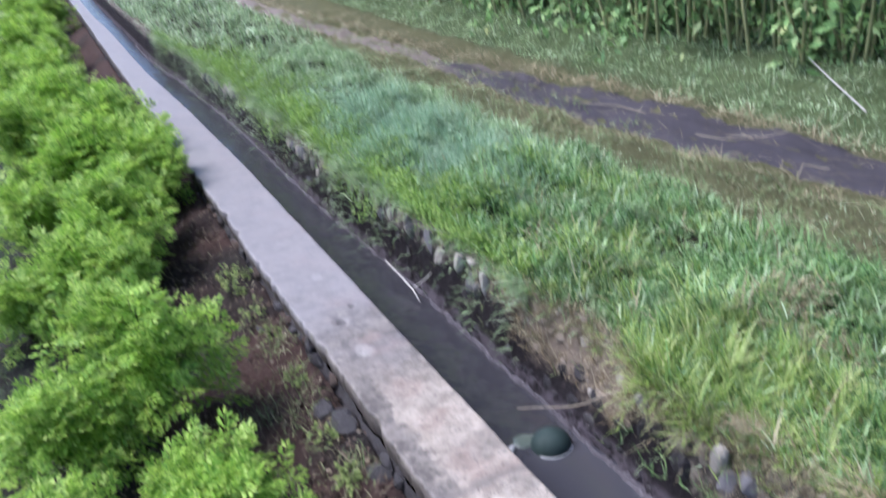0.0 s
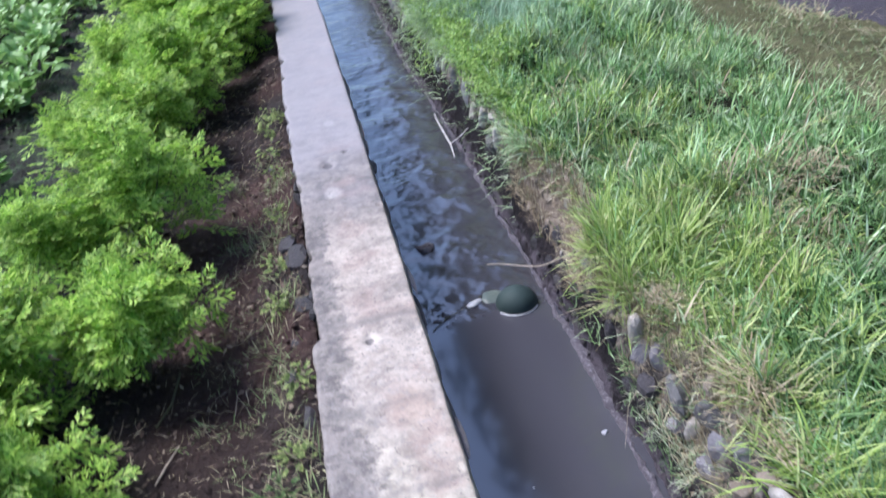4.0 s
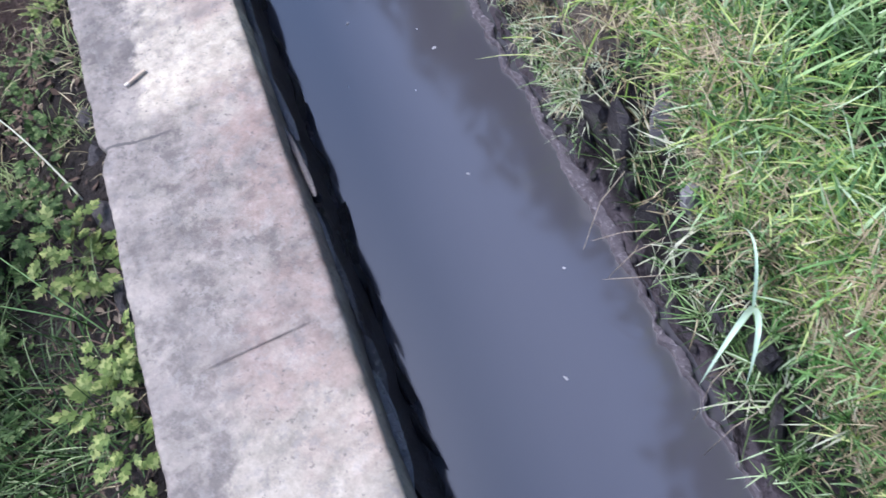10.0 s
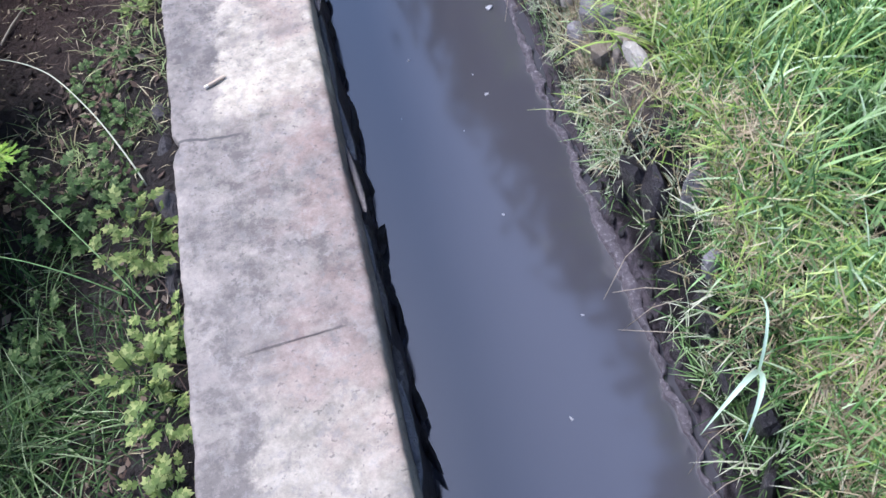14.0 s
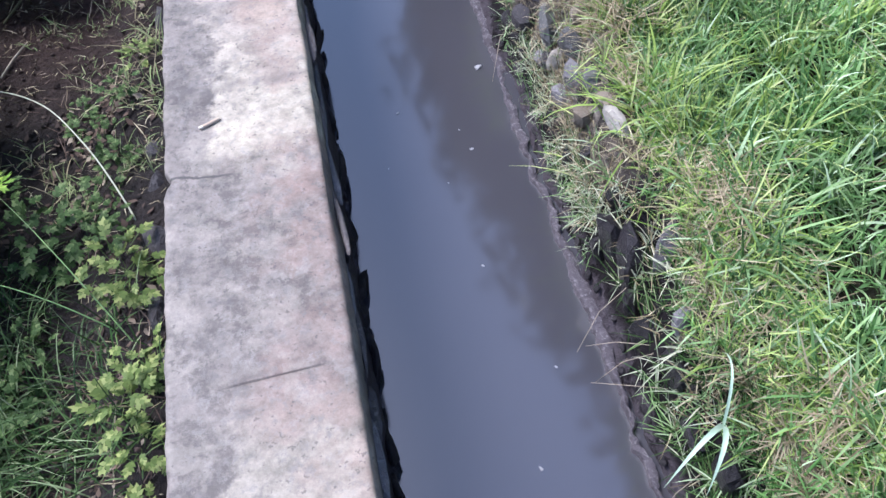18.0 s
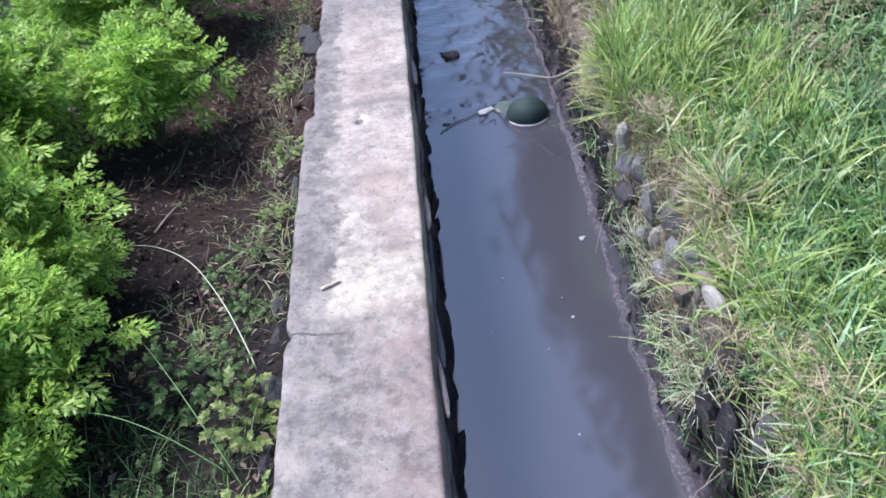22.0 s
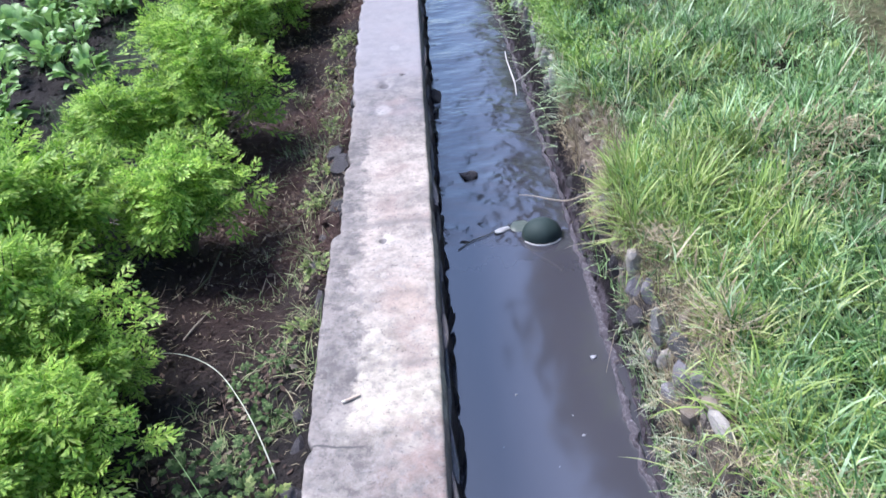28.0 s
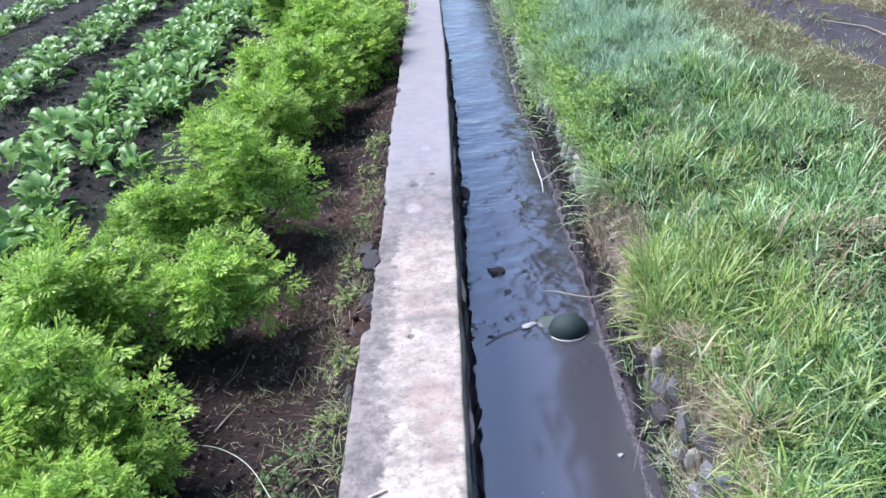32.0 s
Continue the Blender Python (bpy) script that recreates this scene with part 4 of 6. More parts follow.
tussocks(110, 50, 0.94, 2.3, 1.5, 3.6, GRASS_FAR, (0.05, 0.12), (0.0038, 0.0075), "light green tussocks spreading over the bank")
tussocks(80, 50, 0.94, 2.2, 1.6, 3.6, GRASS_YELLOW, (0.05, 0.12), (0.0038, 0.0075), "yellow-green tussocks farther along the bank")
tussocks(470, 56, 0.94, 2.3, -1.6, 3.5, GRASS, (0.045, 0.105), (0.0035, 0.0075), "dense green tussocks spreading over the bank")
tussocks(210, 56, 0.94, 2.3, -1.6, 1.8, GRASS_COOL, (0.045, 0.11), (0.0035, 0.0075), "cool green tussocks spreading over the bank")
tussocks(60, 46, 0.94, 1.45, 0.55, 1.4, GRASS_YELLOW, (0.08, 0.18), (0.004, 0.008), "yellow-green tussocks above the ball")
tussocks(70, 46, 0.93, 1.7, -0.4, 2.2, GRASS_YELLOW, (0.07, 0.16), (0.004, 0.008), "bright yellow-green tussocks on the bank")
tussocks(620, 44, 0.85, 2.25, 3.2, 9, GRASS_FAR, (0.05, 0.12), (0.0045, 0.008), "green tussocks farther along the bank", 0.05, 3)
tussocks(120, 44, 0.85, 2.25, 3.2, 9, GRASS_COOL, (0.05, 0.12), (0.0045, 0.008), "cool green tussocks farther along the bank", 0.05, 3)
tufts = keep(*scatter(3000, 0.92, 2.2, -1.5, 3.4, 0.04, 200), on_bank)
sward("bank_grass", *tufts, GRASS, (0.10, 0.20), (0.0035, 0.0075), "tall tufts of green grass", (0.1, 1.2), (0.0, 1.0), lift=0.02)
broad = keep(*scatter(4200, 0.94, 2.2, -1.5, 3.4), on_bank)
sward("bank_grass", *broad, GRASS_COOL, (0.08, 0.17), (0.006, 0.010), "broad pale blades arching among the grass", (0.3, 1.3), (0.0, 1.2), lift=0.04)
bright = keep(*scatter(750, 0.94, 1.2, 0.75, 1.2, 0.045, 9), on_bank)
sward("bank_grass", *bright, GRASS_YELLOW, (0.12, 0.24), (0.006, 0.013), "bright yellow-green tuft over the ball", (0.1, 1.3), (0.0, 1.0))
yell = keep(*scatter(1500, 0.92, 1.45, 0.5, 1.3, 0.06, 26), on_bank)
sward("bank_grass", *yell, GRASS_YELLOW, (0.10, 0.22), (0.005, 0.011), "bright yellow-green grass tufts above the water", (0.1, 1.3))
yell = keep(*scatter(1800, 0.88, 1.15, -1.4, 0.6, 0.05, 30), on_bank)
sward("bank_grass", *yell, GRASS_YELLOW, (0.08, 0.18), (0.003, 0.007), "yellowing grass along the bank edge", (0.3, 1.2))
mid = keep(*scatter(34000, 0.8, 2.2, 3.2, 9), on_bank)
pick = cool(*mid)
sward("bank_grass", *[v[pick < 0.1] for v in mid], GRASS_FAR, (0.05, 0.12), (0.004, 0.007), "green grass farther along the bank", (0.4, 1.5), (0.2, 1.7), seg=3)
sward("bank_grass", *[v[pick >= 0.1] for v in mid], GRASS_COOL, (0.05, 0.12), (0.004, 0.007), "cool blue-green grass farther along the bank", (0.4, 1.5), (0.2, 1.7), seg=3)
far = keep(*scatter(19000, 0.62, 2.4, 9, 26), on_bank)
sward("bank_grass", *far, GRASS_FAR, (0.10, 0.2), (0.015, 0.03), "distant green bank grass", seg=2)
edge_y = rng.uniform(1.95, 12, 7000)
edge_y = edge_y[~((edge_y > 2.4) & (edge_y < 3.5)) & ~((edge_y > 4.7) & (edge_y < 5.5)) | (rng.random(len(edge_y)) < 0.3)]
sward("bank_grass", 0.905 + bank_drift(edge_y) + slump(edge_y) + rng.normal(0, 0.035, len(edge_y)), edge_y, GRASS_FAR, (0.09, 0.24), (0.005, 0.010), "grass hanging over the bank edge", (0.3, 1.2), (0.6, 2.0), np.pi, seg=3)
MINT = foliage("mint_green_grass", [(0.0, (0.12, 0.22, 0.12)), (0.5, (0.27, 0.43, 0.26)), (1.0, (0.46, 0.60, 0.43))], (0.8, 1.2), 0.5, 0.3, 2.5, 0.3)
n = 15000
xs, ys = 1.42 + rng.normal(0, 0.25, n), 4.5 + rng.normal(0, 0.75, n)
xs, ys = keep(xs, ys, on_bank)
sward("bank_grass", xs, ys, MINT, (0.09, 0.20), (0.003, 0.006), "fluffy mint-green patch of fine grass", (0.1, 1.1), (0.2, 1.4), lift=0.02, seg=3)
pale = keep(*scatter(260, 1.1, 2.1, 0.3, 2.9, 0.09, 22), on_bank)
sward("dry_grass", *pale, TAN, (0.12, 0.28), (0.004, 0.008), "broad dead blades bent over in the grass", (0.3, 1.3), (0.2, 1.2), lift=0.04)
# dry blades: on the crest, hanging to the water, and dead patches
back = scatter(9000, 0.9, 2.4, -5.0, -1.55)
sward("bank_grass", *back, GRASS, (0.06, 0.16), (0.006, 0.012), "green bank grass running on behind", seg=2)
cy_ = rng.uniform(-1.5, 2.2, 1300)
sward("dry_grass", 0.925 + slump(cy_) + rng.normal(0, 0.04, 1300), cy_, STRAW, (0.05, 0.15), (0.0015, 0.004), "dry straw-coloured grass along the crumbling edge", (0.5, 1.5), (0.0, 1.2), None)
hy = rng.uniform(-1.4, 6, 160)
sward("dry_grass", 0.895 + bank_drift(hy) + slump(hy) + rng.normal(0, 0.012, 160), hy, STRAW, (0.06, 0.20), (0.0015, 0.004), "dry stalks hanging towards the water", (1.1, 1.9), (0.2, 1.3), np.pi, lift=0.02)
xs, ys = scatter(260, 1.0, 2.3, -1.5, 4)
sward("dry_grass", xs, ys, STRAW, (0.06, 0.18), (0.002, 0.005), "scattered dead stalks in the grass", (0.6, 1.5), (-0.2, 0.6), lift=0.06)
patch = scatter(400, 1.56, 1.92, 0.98, 1.30)
sward("dry_grass", *keep(*patch, lambda a, b: ((a - 1.74) / 0.17) ** 2 + ((b - 1.14) / 0.13) ** 2 < rng.uniform(0.4, 1.3, len(a))), TAN, (0.06, 0.15), (0.003, 0.006), "flattened patch of dead tan grass in the lawn", (1.1, 1.6), (-0.2, 0.3), lift=0.06)
for px, py, r, count in ((1.56, 0.90, 0.15, 260), (1.02, -0.42, 0.08, 150), (0.98, 0.25, 0.09, 300), (0.96, 0.0, 0.07, 160), (1.0, -1.0, 0.07, 110), (0.97, 0.68, 0.08, 240)):
    sward("dry_grass", px + rng.normal(0, r * 0.6, count), py + rng.normal(0, r * 0.7, count), TAN, (0.05, 0.14), (0.0015, 0.004), "matted patch of dead tan grass", (1.0, 1.6), (-0.3, 0.6), lift=0.07)
xs, ys = scatter(9000, 1.95, 3.1, -2, 12)
sward("verge_grass", xs, ys, GRASS_FAR, (0.03, 0.08), (0.004, 0.008), "short green grass on the trodden verge", (0.4, 1.4), (0.1, 0.9), seg=2)
xs, ys = scatter(28000, 1.95, 3.15, -3, 12)
sward("dry_grass", xs, ys, STRAW_BROWN, (0.04, 0.11), (0.004, 0.008), "trodden brown grass beside the track", (0.6, 1.4), (0.1, 0.8), seg=2)
ys = rng.uniform(-1, 14, 6500)
xs = np.interp(ys, ty, left) + rng.normal(-0.04, 0.07, 6500)
sward("dry_grass", xs, ys, STRAW, (0.05, 0.14), (0.003, 0.006), "pale straw along the track edge", (1.0, 1.6), (-0.1, 0.4), seg=2)
xs, ys = scatter(700, 2.95, 3.75, -0.5, 12)
sward("dry_grass", xs, ys, STRAW, (0.1, 0.4), (0.003, 0.006), "straw strewn over the track", (1.5, 1.57), (-0.02, 0.04), 1.57, lift=0.02, seg=2)
ys = rng.uniform(0, 16, 5200)
xs = np.interp(ys, ty, right) + rng.normal(0.08, 0.1, 5200)
sward("dry_grass", xs, ys, STRAW, (0.08, 0.2), (0.004, 0.009), "dry fringe on the far side of the track", (0.7, 1.5), (0, 0.6), seg=2)
xs, ys = scatter(42000, 3.85, 6.0, -2, 16)
pick = cool(xs, ys)
sward("verge_grass", xs[pick < -0.1], ys[pick < -0.1], GRASS_FAR, (0.04, 0.11), (0.006, 0.012), "green grass beyond the track", seg=2)
sward("verge_grass", xs[pick >= -0.1], ys[pick >= -0.1], GRASS_COOL, (0.04, 0.12), (0.006, 0.012), "cool green grass beyond the track", seg=2)


def star_tufts(count, y0, y1, material, label, length=(0.05, 0.115), z=(-0.40, -0.10), width=(0.002, 0.0042)):
    """Small tufts on the bank's face whose stiff blades point every way."""
    per = 9
    n = count * per
    yc, zc = rng.uniform(y0, y1, count), rng.uniform(*z, count)
    xc = face_x(zc, yc) - 0.003
    base = np.repeat(np.stack([xc, yc, zc], -1), per, 0) + rng.normal(0, 0.004, (n, 3))
    size = np.repeat(rng.uniform(0.6, 1.2, count) * np.where((np.abs(yc + 0.085) < 0.09) & (zc > -0.2), 0.35, 1.0), per)
    v, q = blades(base, rng.uniform(0, 2 * np.pi, n), size * rng.uniform(*length, n), rng.uniform(0.1, 1.7, n), rng.normal(0.25, 0.45, n), rng.uniform(*width, n), 4)
    return tagged(part("dry_grass", mesh_of("dry_grass", v, q, material)), label, "grass", kind="stuff")


def slope_mat(n, y0, y1, material, label, z=(-0.30, -0.09), length=(0.035, 0.085), width=(0.0013, 0.003)):
    """Short tangled blades lying over the bank's slope."""
    ys, zs = rng.uniform(y0, y1, n), rng.uniform(*z, n)
    ok = (wave(ys, zs, 58, 9) + rng.normal(0, 0.3, n) > -0.25) & ~((np.abs(ys + 0.085) < 0.07) & (zs > -0.17))
    ys, zs = ys[ok], zs[ok]
    n = len(ys)
    xs = face_x(zs, ys) - 0.006
    v, q = blades(np.stack([xs, ys, zs], -1), rng.uniform(0, 2 * np.pi, n), rng.uniform(*length, n), rng.uniform(0.0, 1.6, n), rng.normal(0.2, 0.9, n), rng.uniform(*width, n), 4)
    return tagged(part("dry_grass", mesh_of("dry_grass", v, q, material)), label, "grass", kind="stuff")


slope_mat(800, -1.4, -0.25, TAN, "tangled brown thatch over the slope of the bank", z=(-0.19, -0.09))
slope_mat(900, -0.25, 0.9, TAN, "brown thatch caught between the slabs of the slope", z=(-0.2, -0.09))
slope_mat(1000, -1.4, -0.25, STRAW, "pale straw tangled over the top of the slope", z=(-0.2, -0.09))
slope_mat(1300, -0.25, 0.45, STRAW, "pale straw tangled over the slope of the bank", z=(-0.40, -0.09))
slope_mat(1100, -0.25, 0.75, TAN, "brown dead grass matted over the slope of the bank", z=(-0.36, -0.09), length=(0.03, 0.07))
slope_mat(500, 0.35, 1.0, STRAW, "pale straw along the top of the masonry", z=(-0.18, -0.09))
slope_mat(1400, -1.4, -0.25, GRASS, "green blades along the top of the slope", z=(-0.2, -0.09), length=(0.04, 0.1), width=(0.003, 0.006))
slope_mat(420, -0.3, 0.35, GRASS_COOL, "mint-green blades among the thatch of the slope", z=(-0.42, -0.1), length=(0.03, 0.08))
slope_mat(1500, 0.35, 2.4, STRAW, "straw hanging over the upper stones", z=(-0.2, -0.08), length=(0.04, 0.13))
slope_mat(450, 0.35, 2.4, GRASS, "green blades hanging over the upper stones", z=(-0.18, -0.08), length=(0.04, 0.12), width=(0.003, 0.006))
star_tufts(46, 0.82, 1.95, STRAW, "brown roots hanging out of the slumped bank", length=(0.06, 0.16), z=(-0.28, -0.1), width=(0.0015, 0.003))
star_tufts(30, 0.82, 1.2, TAN, "dead roots over the dark bank by the ball", length=(0.08, 0.2), z=(-0.24, -0.1), width=(0.0015, 0.0035))
slope_mat(2400, 1.15, 2.05, TAN, "brown straw hanging over the slipped earth", z=(-0.36, -0.09), length=(0.03, 0.10))
slope_mat(1200, 1.15, 2.1, STRAW, "pale roots and straw over the slipped earth", z=(-0.3, -0.08), length=(0.04, 0.11))
slope_mat(1100, 1.0, 8.0, STRAW_BROWN, "dead thatch on the slope farther along", z=(-0.2, -0.09), length=(0.03, 0.09))
star_tufts(56, -1.4, 0.5, STRAW, "spiky pale dry tufts on the face of the bank")
star_tufts(26, -0.3, 0.4, GRASS_COOL, "pale mint-green tufts growing on the face of the bank", z=(-0.44, -0.15))
star_tufts(22, 0.4, 1.2, GRASS_COOL, "mint-green tufts between the masonry stones", z=(-0.44, -0.15))
star_tufts(30, -1.2, -0.25, PALE_BLADE, "stiff pale tufts sticking out of the bank face", length=(0.05, 0.12), z=(-0.40, -0.16), width=(0.002, 0.004))
star_tufts(30, -0.25, 0.5, PALE_BLADE, "stiff pale tufts on the slope by the white stone", length=(0.04, 0.10), z=(-0.40, -0.12), width=(0.002, 0.004))
star_tufts(60, -0.3, 0.65, PALE_BLADE, "small pale tufts low on the bank above the silt", length=(0.03, 0.075), z=(-0.46, -0.28), width=(0.0015, 0.003))
slope_mat(900, -0.3, 0.7, GRASS_COOL, "short grey-green thatch low on the bank", z=(-0.46, -0.3), length=(0.02, 0.055))
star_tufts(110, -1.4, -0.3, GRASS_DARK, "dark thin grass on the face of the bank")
star_tufts(36, -1.3, -0.7, GRASS_COOL, "blue-green tufts low on the face of the bank", z=(-0.45, -0.2))
star_tufts(60, -1.3, 0.8, STRAW, "straw tufts along the crest", length=(0.04, 0.1), z=(-0.14, -0.08), width=(0.002, 0.0045))
star_tufts(70, -1.4, 3.0, GRASS_YELLOW, "yellow-green tufts along the top of the bank face", z=(-0.2, -0.08))
star_tufts(30, 0.9, 8.0, STRAW_BROWN, "dead tufts on the face of the bank")
star_tufts(100, 1.9, 8.0, GRASS, "green tufts on the face of the bank", length=(0.05, 0.13), z=(-0.2, -0.08))
star_tufts(34, 0.75, 1.2, GRASS_YELLOW, "bright stiff tufts leaning over the ball", length=(0.09, 0.2), z=(-0.22, -0.08), width=(0.003, 0.006))
ys = rng.uniform(-1.5, 1.5, 260)
sward("dry_grass", 0.96 + np.abs(rng.normal(0, 0.12, 260)), ys, STRAW, (0.06, 0.16), (0.0015, 0.004), "dead stalks mixed into the grass near the edge", (0.4, 1.4), (0.0, 1.0), lift=0.03)

ys = rng.uniform(-1.5, 2.6, 2000)
sward("dry_grass", 0.905 + slump(ys) + rng.normal(0, 0.014, 2000), ys, STRAW, (0.04, 0.11), (0.0015, 0.0035), "matted dry fringe over the bank edge", (0.3, 1.7), (-0.4, 1.0), None, lift=0.01)


def tangle(n, y0, y1, x0, x1, material, label, length=(0.03, 0.085), width=(0.002, 0.0045), lift=0.06):
    """Blades lying across each other every way in a belt along the top of the bank."""
    ys = rng.uniform(y0, y1, n)
    xs = 0.905 + slump(ys) + bank_drift(ys) + rng.uniform(x0, x1, n)
    clear = ((xs - 0.905) / 0.03) ** 2 + ((ys + 0.12) / 0.08) ** 2 > 1
    clear &= wave(xs, ys, 63, 8) + rng.normal(0, 0.35, n) > -0.3
    xs, ys = xs[clear], ys[clear]
    n = len(xs)
    base = np.stack([xs, ys, ground_z(xs, ys) + rng.uniform(0, lift, n)], -1)
    v, q = blades(base, rng.uniform(0, 2 * np.pi, n), rng.uniform(*length, n), rng.uniform(0.7, 1.75, n), rng.normal(0.1, 0.5, n), rng.uniform(*width, n), 3)
    return tagged(part("dry_grass", mesh_of("dry_grass", v, q, material)), label, "grass", kind="stuff")


tangle(2600, -1.5, 0.9, -0.02, 0.16, GRASS_YELLOW, "tangled yellow-green belt along the top of the bank")
tangle(2100, -1.5, 0.9, -0.03, 0.12, STRAW, "tangled straw belt along the top of the bank", (0.03, 0.08), (0.0015, 0.0035))
tangle(2200, -1.5, 0.9, 0.0, 0.2, GRASS, "green runners over the straw of the bank")
tangle(250, -1.5, 3.2, 0.1, 1.3, STRAW, "straw stems lying across the grass", (0.05, 0.13), (0.0012, 0.003), 0.09)
tangle(6500, -1.5, 3.4, 0.08, 1.35, GRASS_COOL, "pale blades lying across the grass", (0.05, 0.12), (0.003, 0.007), 0.085)
tangle(2200, -1.5, 3.4, 0.05, 1.3, GRASS_YELLOW, "yellowish blades lying across the grass", (0.05, 0.11), (0.003, 0.006), 0.08)
tangle(450, -0.75, -0.2, 0.06, 0.25, TAN, "dead rusty-brown patch in the grass", (0.03, 0.09), (0.0015, 0.0035), 0.05)

# bare dry earth crumbs on the scars along the edge
for px, py, rx, ry, count in ((0.945, 0.28, 0.05, 0.17, 60), (0.92, 0.62, 0.03, 0.08, 22), (0.95, 1.55, 0.06, 0.27, 110), (0.89, -0.62, 0.04, 0.11, 22), (0.92, -1.0, 0.04, 0.06, 12), (0.915, -0.38, 0.03, 0.07, 16)):
    for _ in range(count):
        x, y = px + rng.normal(0, rx * 0.6), py + rng.normal(0, ry * 0.6)
        s = rng.uniform(0.015, 0.06)
        stone(bank_wall, "earth", x, y, float(ground_z(x, y)) + 0.004, s, s * 1.2, s * 0.6, name="earth_crumb")


# ---- leafy creeper over the bank edge ----
def creeper(n, y0, y1):
    ys = rng.uniform(y0, y1, n)
    hang = np.interp(ys, (2.5, 3.5, 3.7, 4.5, 4.7, 5.5, 5.8, 7.0, 7.4, 12), (0.2, 0.25, 1.3, 1.25, 0.2, 0.25, 1.0, 1.1, 0.5, 0.6)) * np.clip(0.75 + 0.5 * wave(ys, 0 * ys, 57, 6), 0.2, 1.2)
    down = rng.uniform(0, 1, n) * hang
    places = np.stack([0.93 + bank_drift(ys) - 0.14 * np.sqrt(down) + rng.normal(0, 0.035, n), ys, 0.0 + rng.normal(0, 0.03, n) - 0.24 * down], -1)
    a, tilt, roll, size = rng.uniform(0, 6.28, n), rng.normal(-0.2, 0.5, n), rng.normal(0, 0.5, n), rng.uniform(0.012, 0.027, n)
    u = np.stack([np.cos(a) * np.cos(tilt), np.sin(a) * np.cos(tilt), np.sin(tilt)], -1)
    w = np.stack([-np.sin(a) * np.cos(roll), np.cos(a) * np.cos(roll), np.sin(roll)], -1)
    s = size[:, None]
    v = np.stack([places, places + s * (0.45 * u + 0.2 * w), places + s * u, places + s * (0.45 * u - 0.2 * w)], 1)
    return tagged(part("creeper", mesh_of("creeper", v, np.arange(4 * n).reshape(-1, 4), CREEPER)), "small-leaved yellow-green creeper hanging over the bank", "creeper", kind="stuff")


creeper(15000, 2.5, 12.0)


def creeper_mat(n, y0, y1):
    """The same creeper spreading in billows over the top of the bank."""
    ys = rng.uniform(y0, y1, n)
    xs = 0.915 + bank_drift(ys) + np.abs(rng.normal(0, 0.2, n)) * (1.0 + 0.5 * wave(ys, 0 * ys, 59, 4))
    ok = wave(xs, ys, 64, 7) + rng.normal(0, 0.3, n) > -0.35
    xs, ys = xs[ok], ys[ok]
    n = len(xs)
    places = np.stack([xs, ys, ground_z(xs, ys) + rng.uniform(0.02, 0.09, n) + 0.03 * wave(xs, ys, 65, 9)], -1)
    leaf = np.array(kite(np.zeros(3), (1, 0, 0), 1.0, 0.42))
    v = turned(leaf, places, rng.uniform(0, 6.28, n), rng.normal(0.1, 0.5, n), rng.normal(0, 0.5, n), rng.uniform(0.018, 0.04, n))
    return tagged(part("creeper", mesh_of("creeper", v, quads_of(v), CREEPER)), "yellow-green creeper spreading over the top of the bank", "creeper", kind="stuff")


# ---- leaves and plants ----
def kite(a, d, length, width, z=0.0):
    """A leaflet from a in direction d: base, two shoulders and tip, slightly folded."""
    d = np.asarray(d, float) / np.linalg.norm(d)
    s = np.array([-d[1], d[0], 0.0])
    m = a + d * length * 0.42
    return [a, m + s * width / 2 + [0, 0, -0.02], a + d * length + [0, 0, -0.05 * length], m - s * width / 2 + [0, 0, -0.02]]


def feather_leaf():
    """A deeply cut leaf one unit long, along +x: three pairs of toothed leaflets and one at the tip."""
    v = []
    leaflets = []
    for s, size in ((0.20, 0.36), (0.46, 0.46), (0.72, 0.40)):
        for side in (1, -1):
            leaflets.append((np.array([s + 0.03 * side, 0, -0.16 * s * s]), np.array([0.70, side * 0.71, -0.14]), size))
    leaflets.append((np.array([0.82, 0, -0.11]), np.array([1, 0, -0.2]), 0.30))
    for a, d, size in leaflets:
        v += kite(a, d, size, 0.30 * size)
        for t, turn in ((0.30, 0.55), (0.48, -0.55)):
            c, k = math.cos(turn), math.sin(turn)
            v += kite(a + d * size * t, (d[0] * c - d[1] * k, d[0] * k + d[1] * c, d[2]), size * 0.45, 0.21 * size)
    v += [np.array(p) for p in ((0, 0.012, 0), (0, -0.012, 0), (0.84, -0.008, -0.11), (0.84, 0.008, -0.11))]
    return np.array(v)


def turned(template, places, yaw, pitch, roll, size):
    """Copies of a leaf's vertices, each turned, sized and placed."""
    cy, sy, cp, sp, cr, sr = np.cos(yaw), np.sin(yaw), np.cos(pitch), np.sin(pitch), np.cos(roll), np.sin(roll)
    zero, one = 0 * yaw, 0 * yaw + 1
    rz = np.stack([np.stack([cy, -sy, zero], -1), np.stack([sy, cy, zero], -1), np.stack([zero, zero, one], -1)], 1)
    ry = np.stack([np.stack([cp, zero, -sp], -1), np.stack([zero, one, zero], -1), np.stack([sp, zero, cp], -1)], 1)
    rx = np.stack([np.stack([one, zero, zero], -1), np.stack([zero, cr, -sr], -1), np.stack([zero, sr, cr], -1)], 1)
    m = (rz @ ry @ rx) * size[:, None, None]
    return np.einsum("nij,kj->nki", m, template) + places[:, None]


def quads_of(v):
    return np.arange(v.size // 3).reshape(-1, 4)


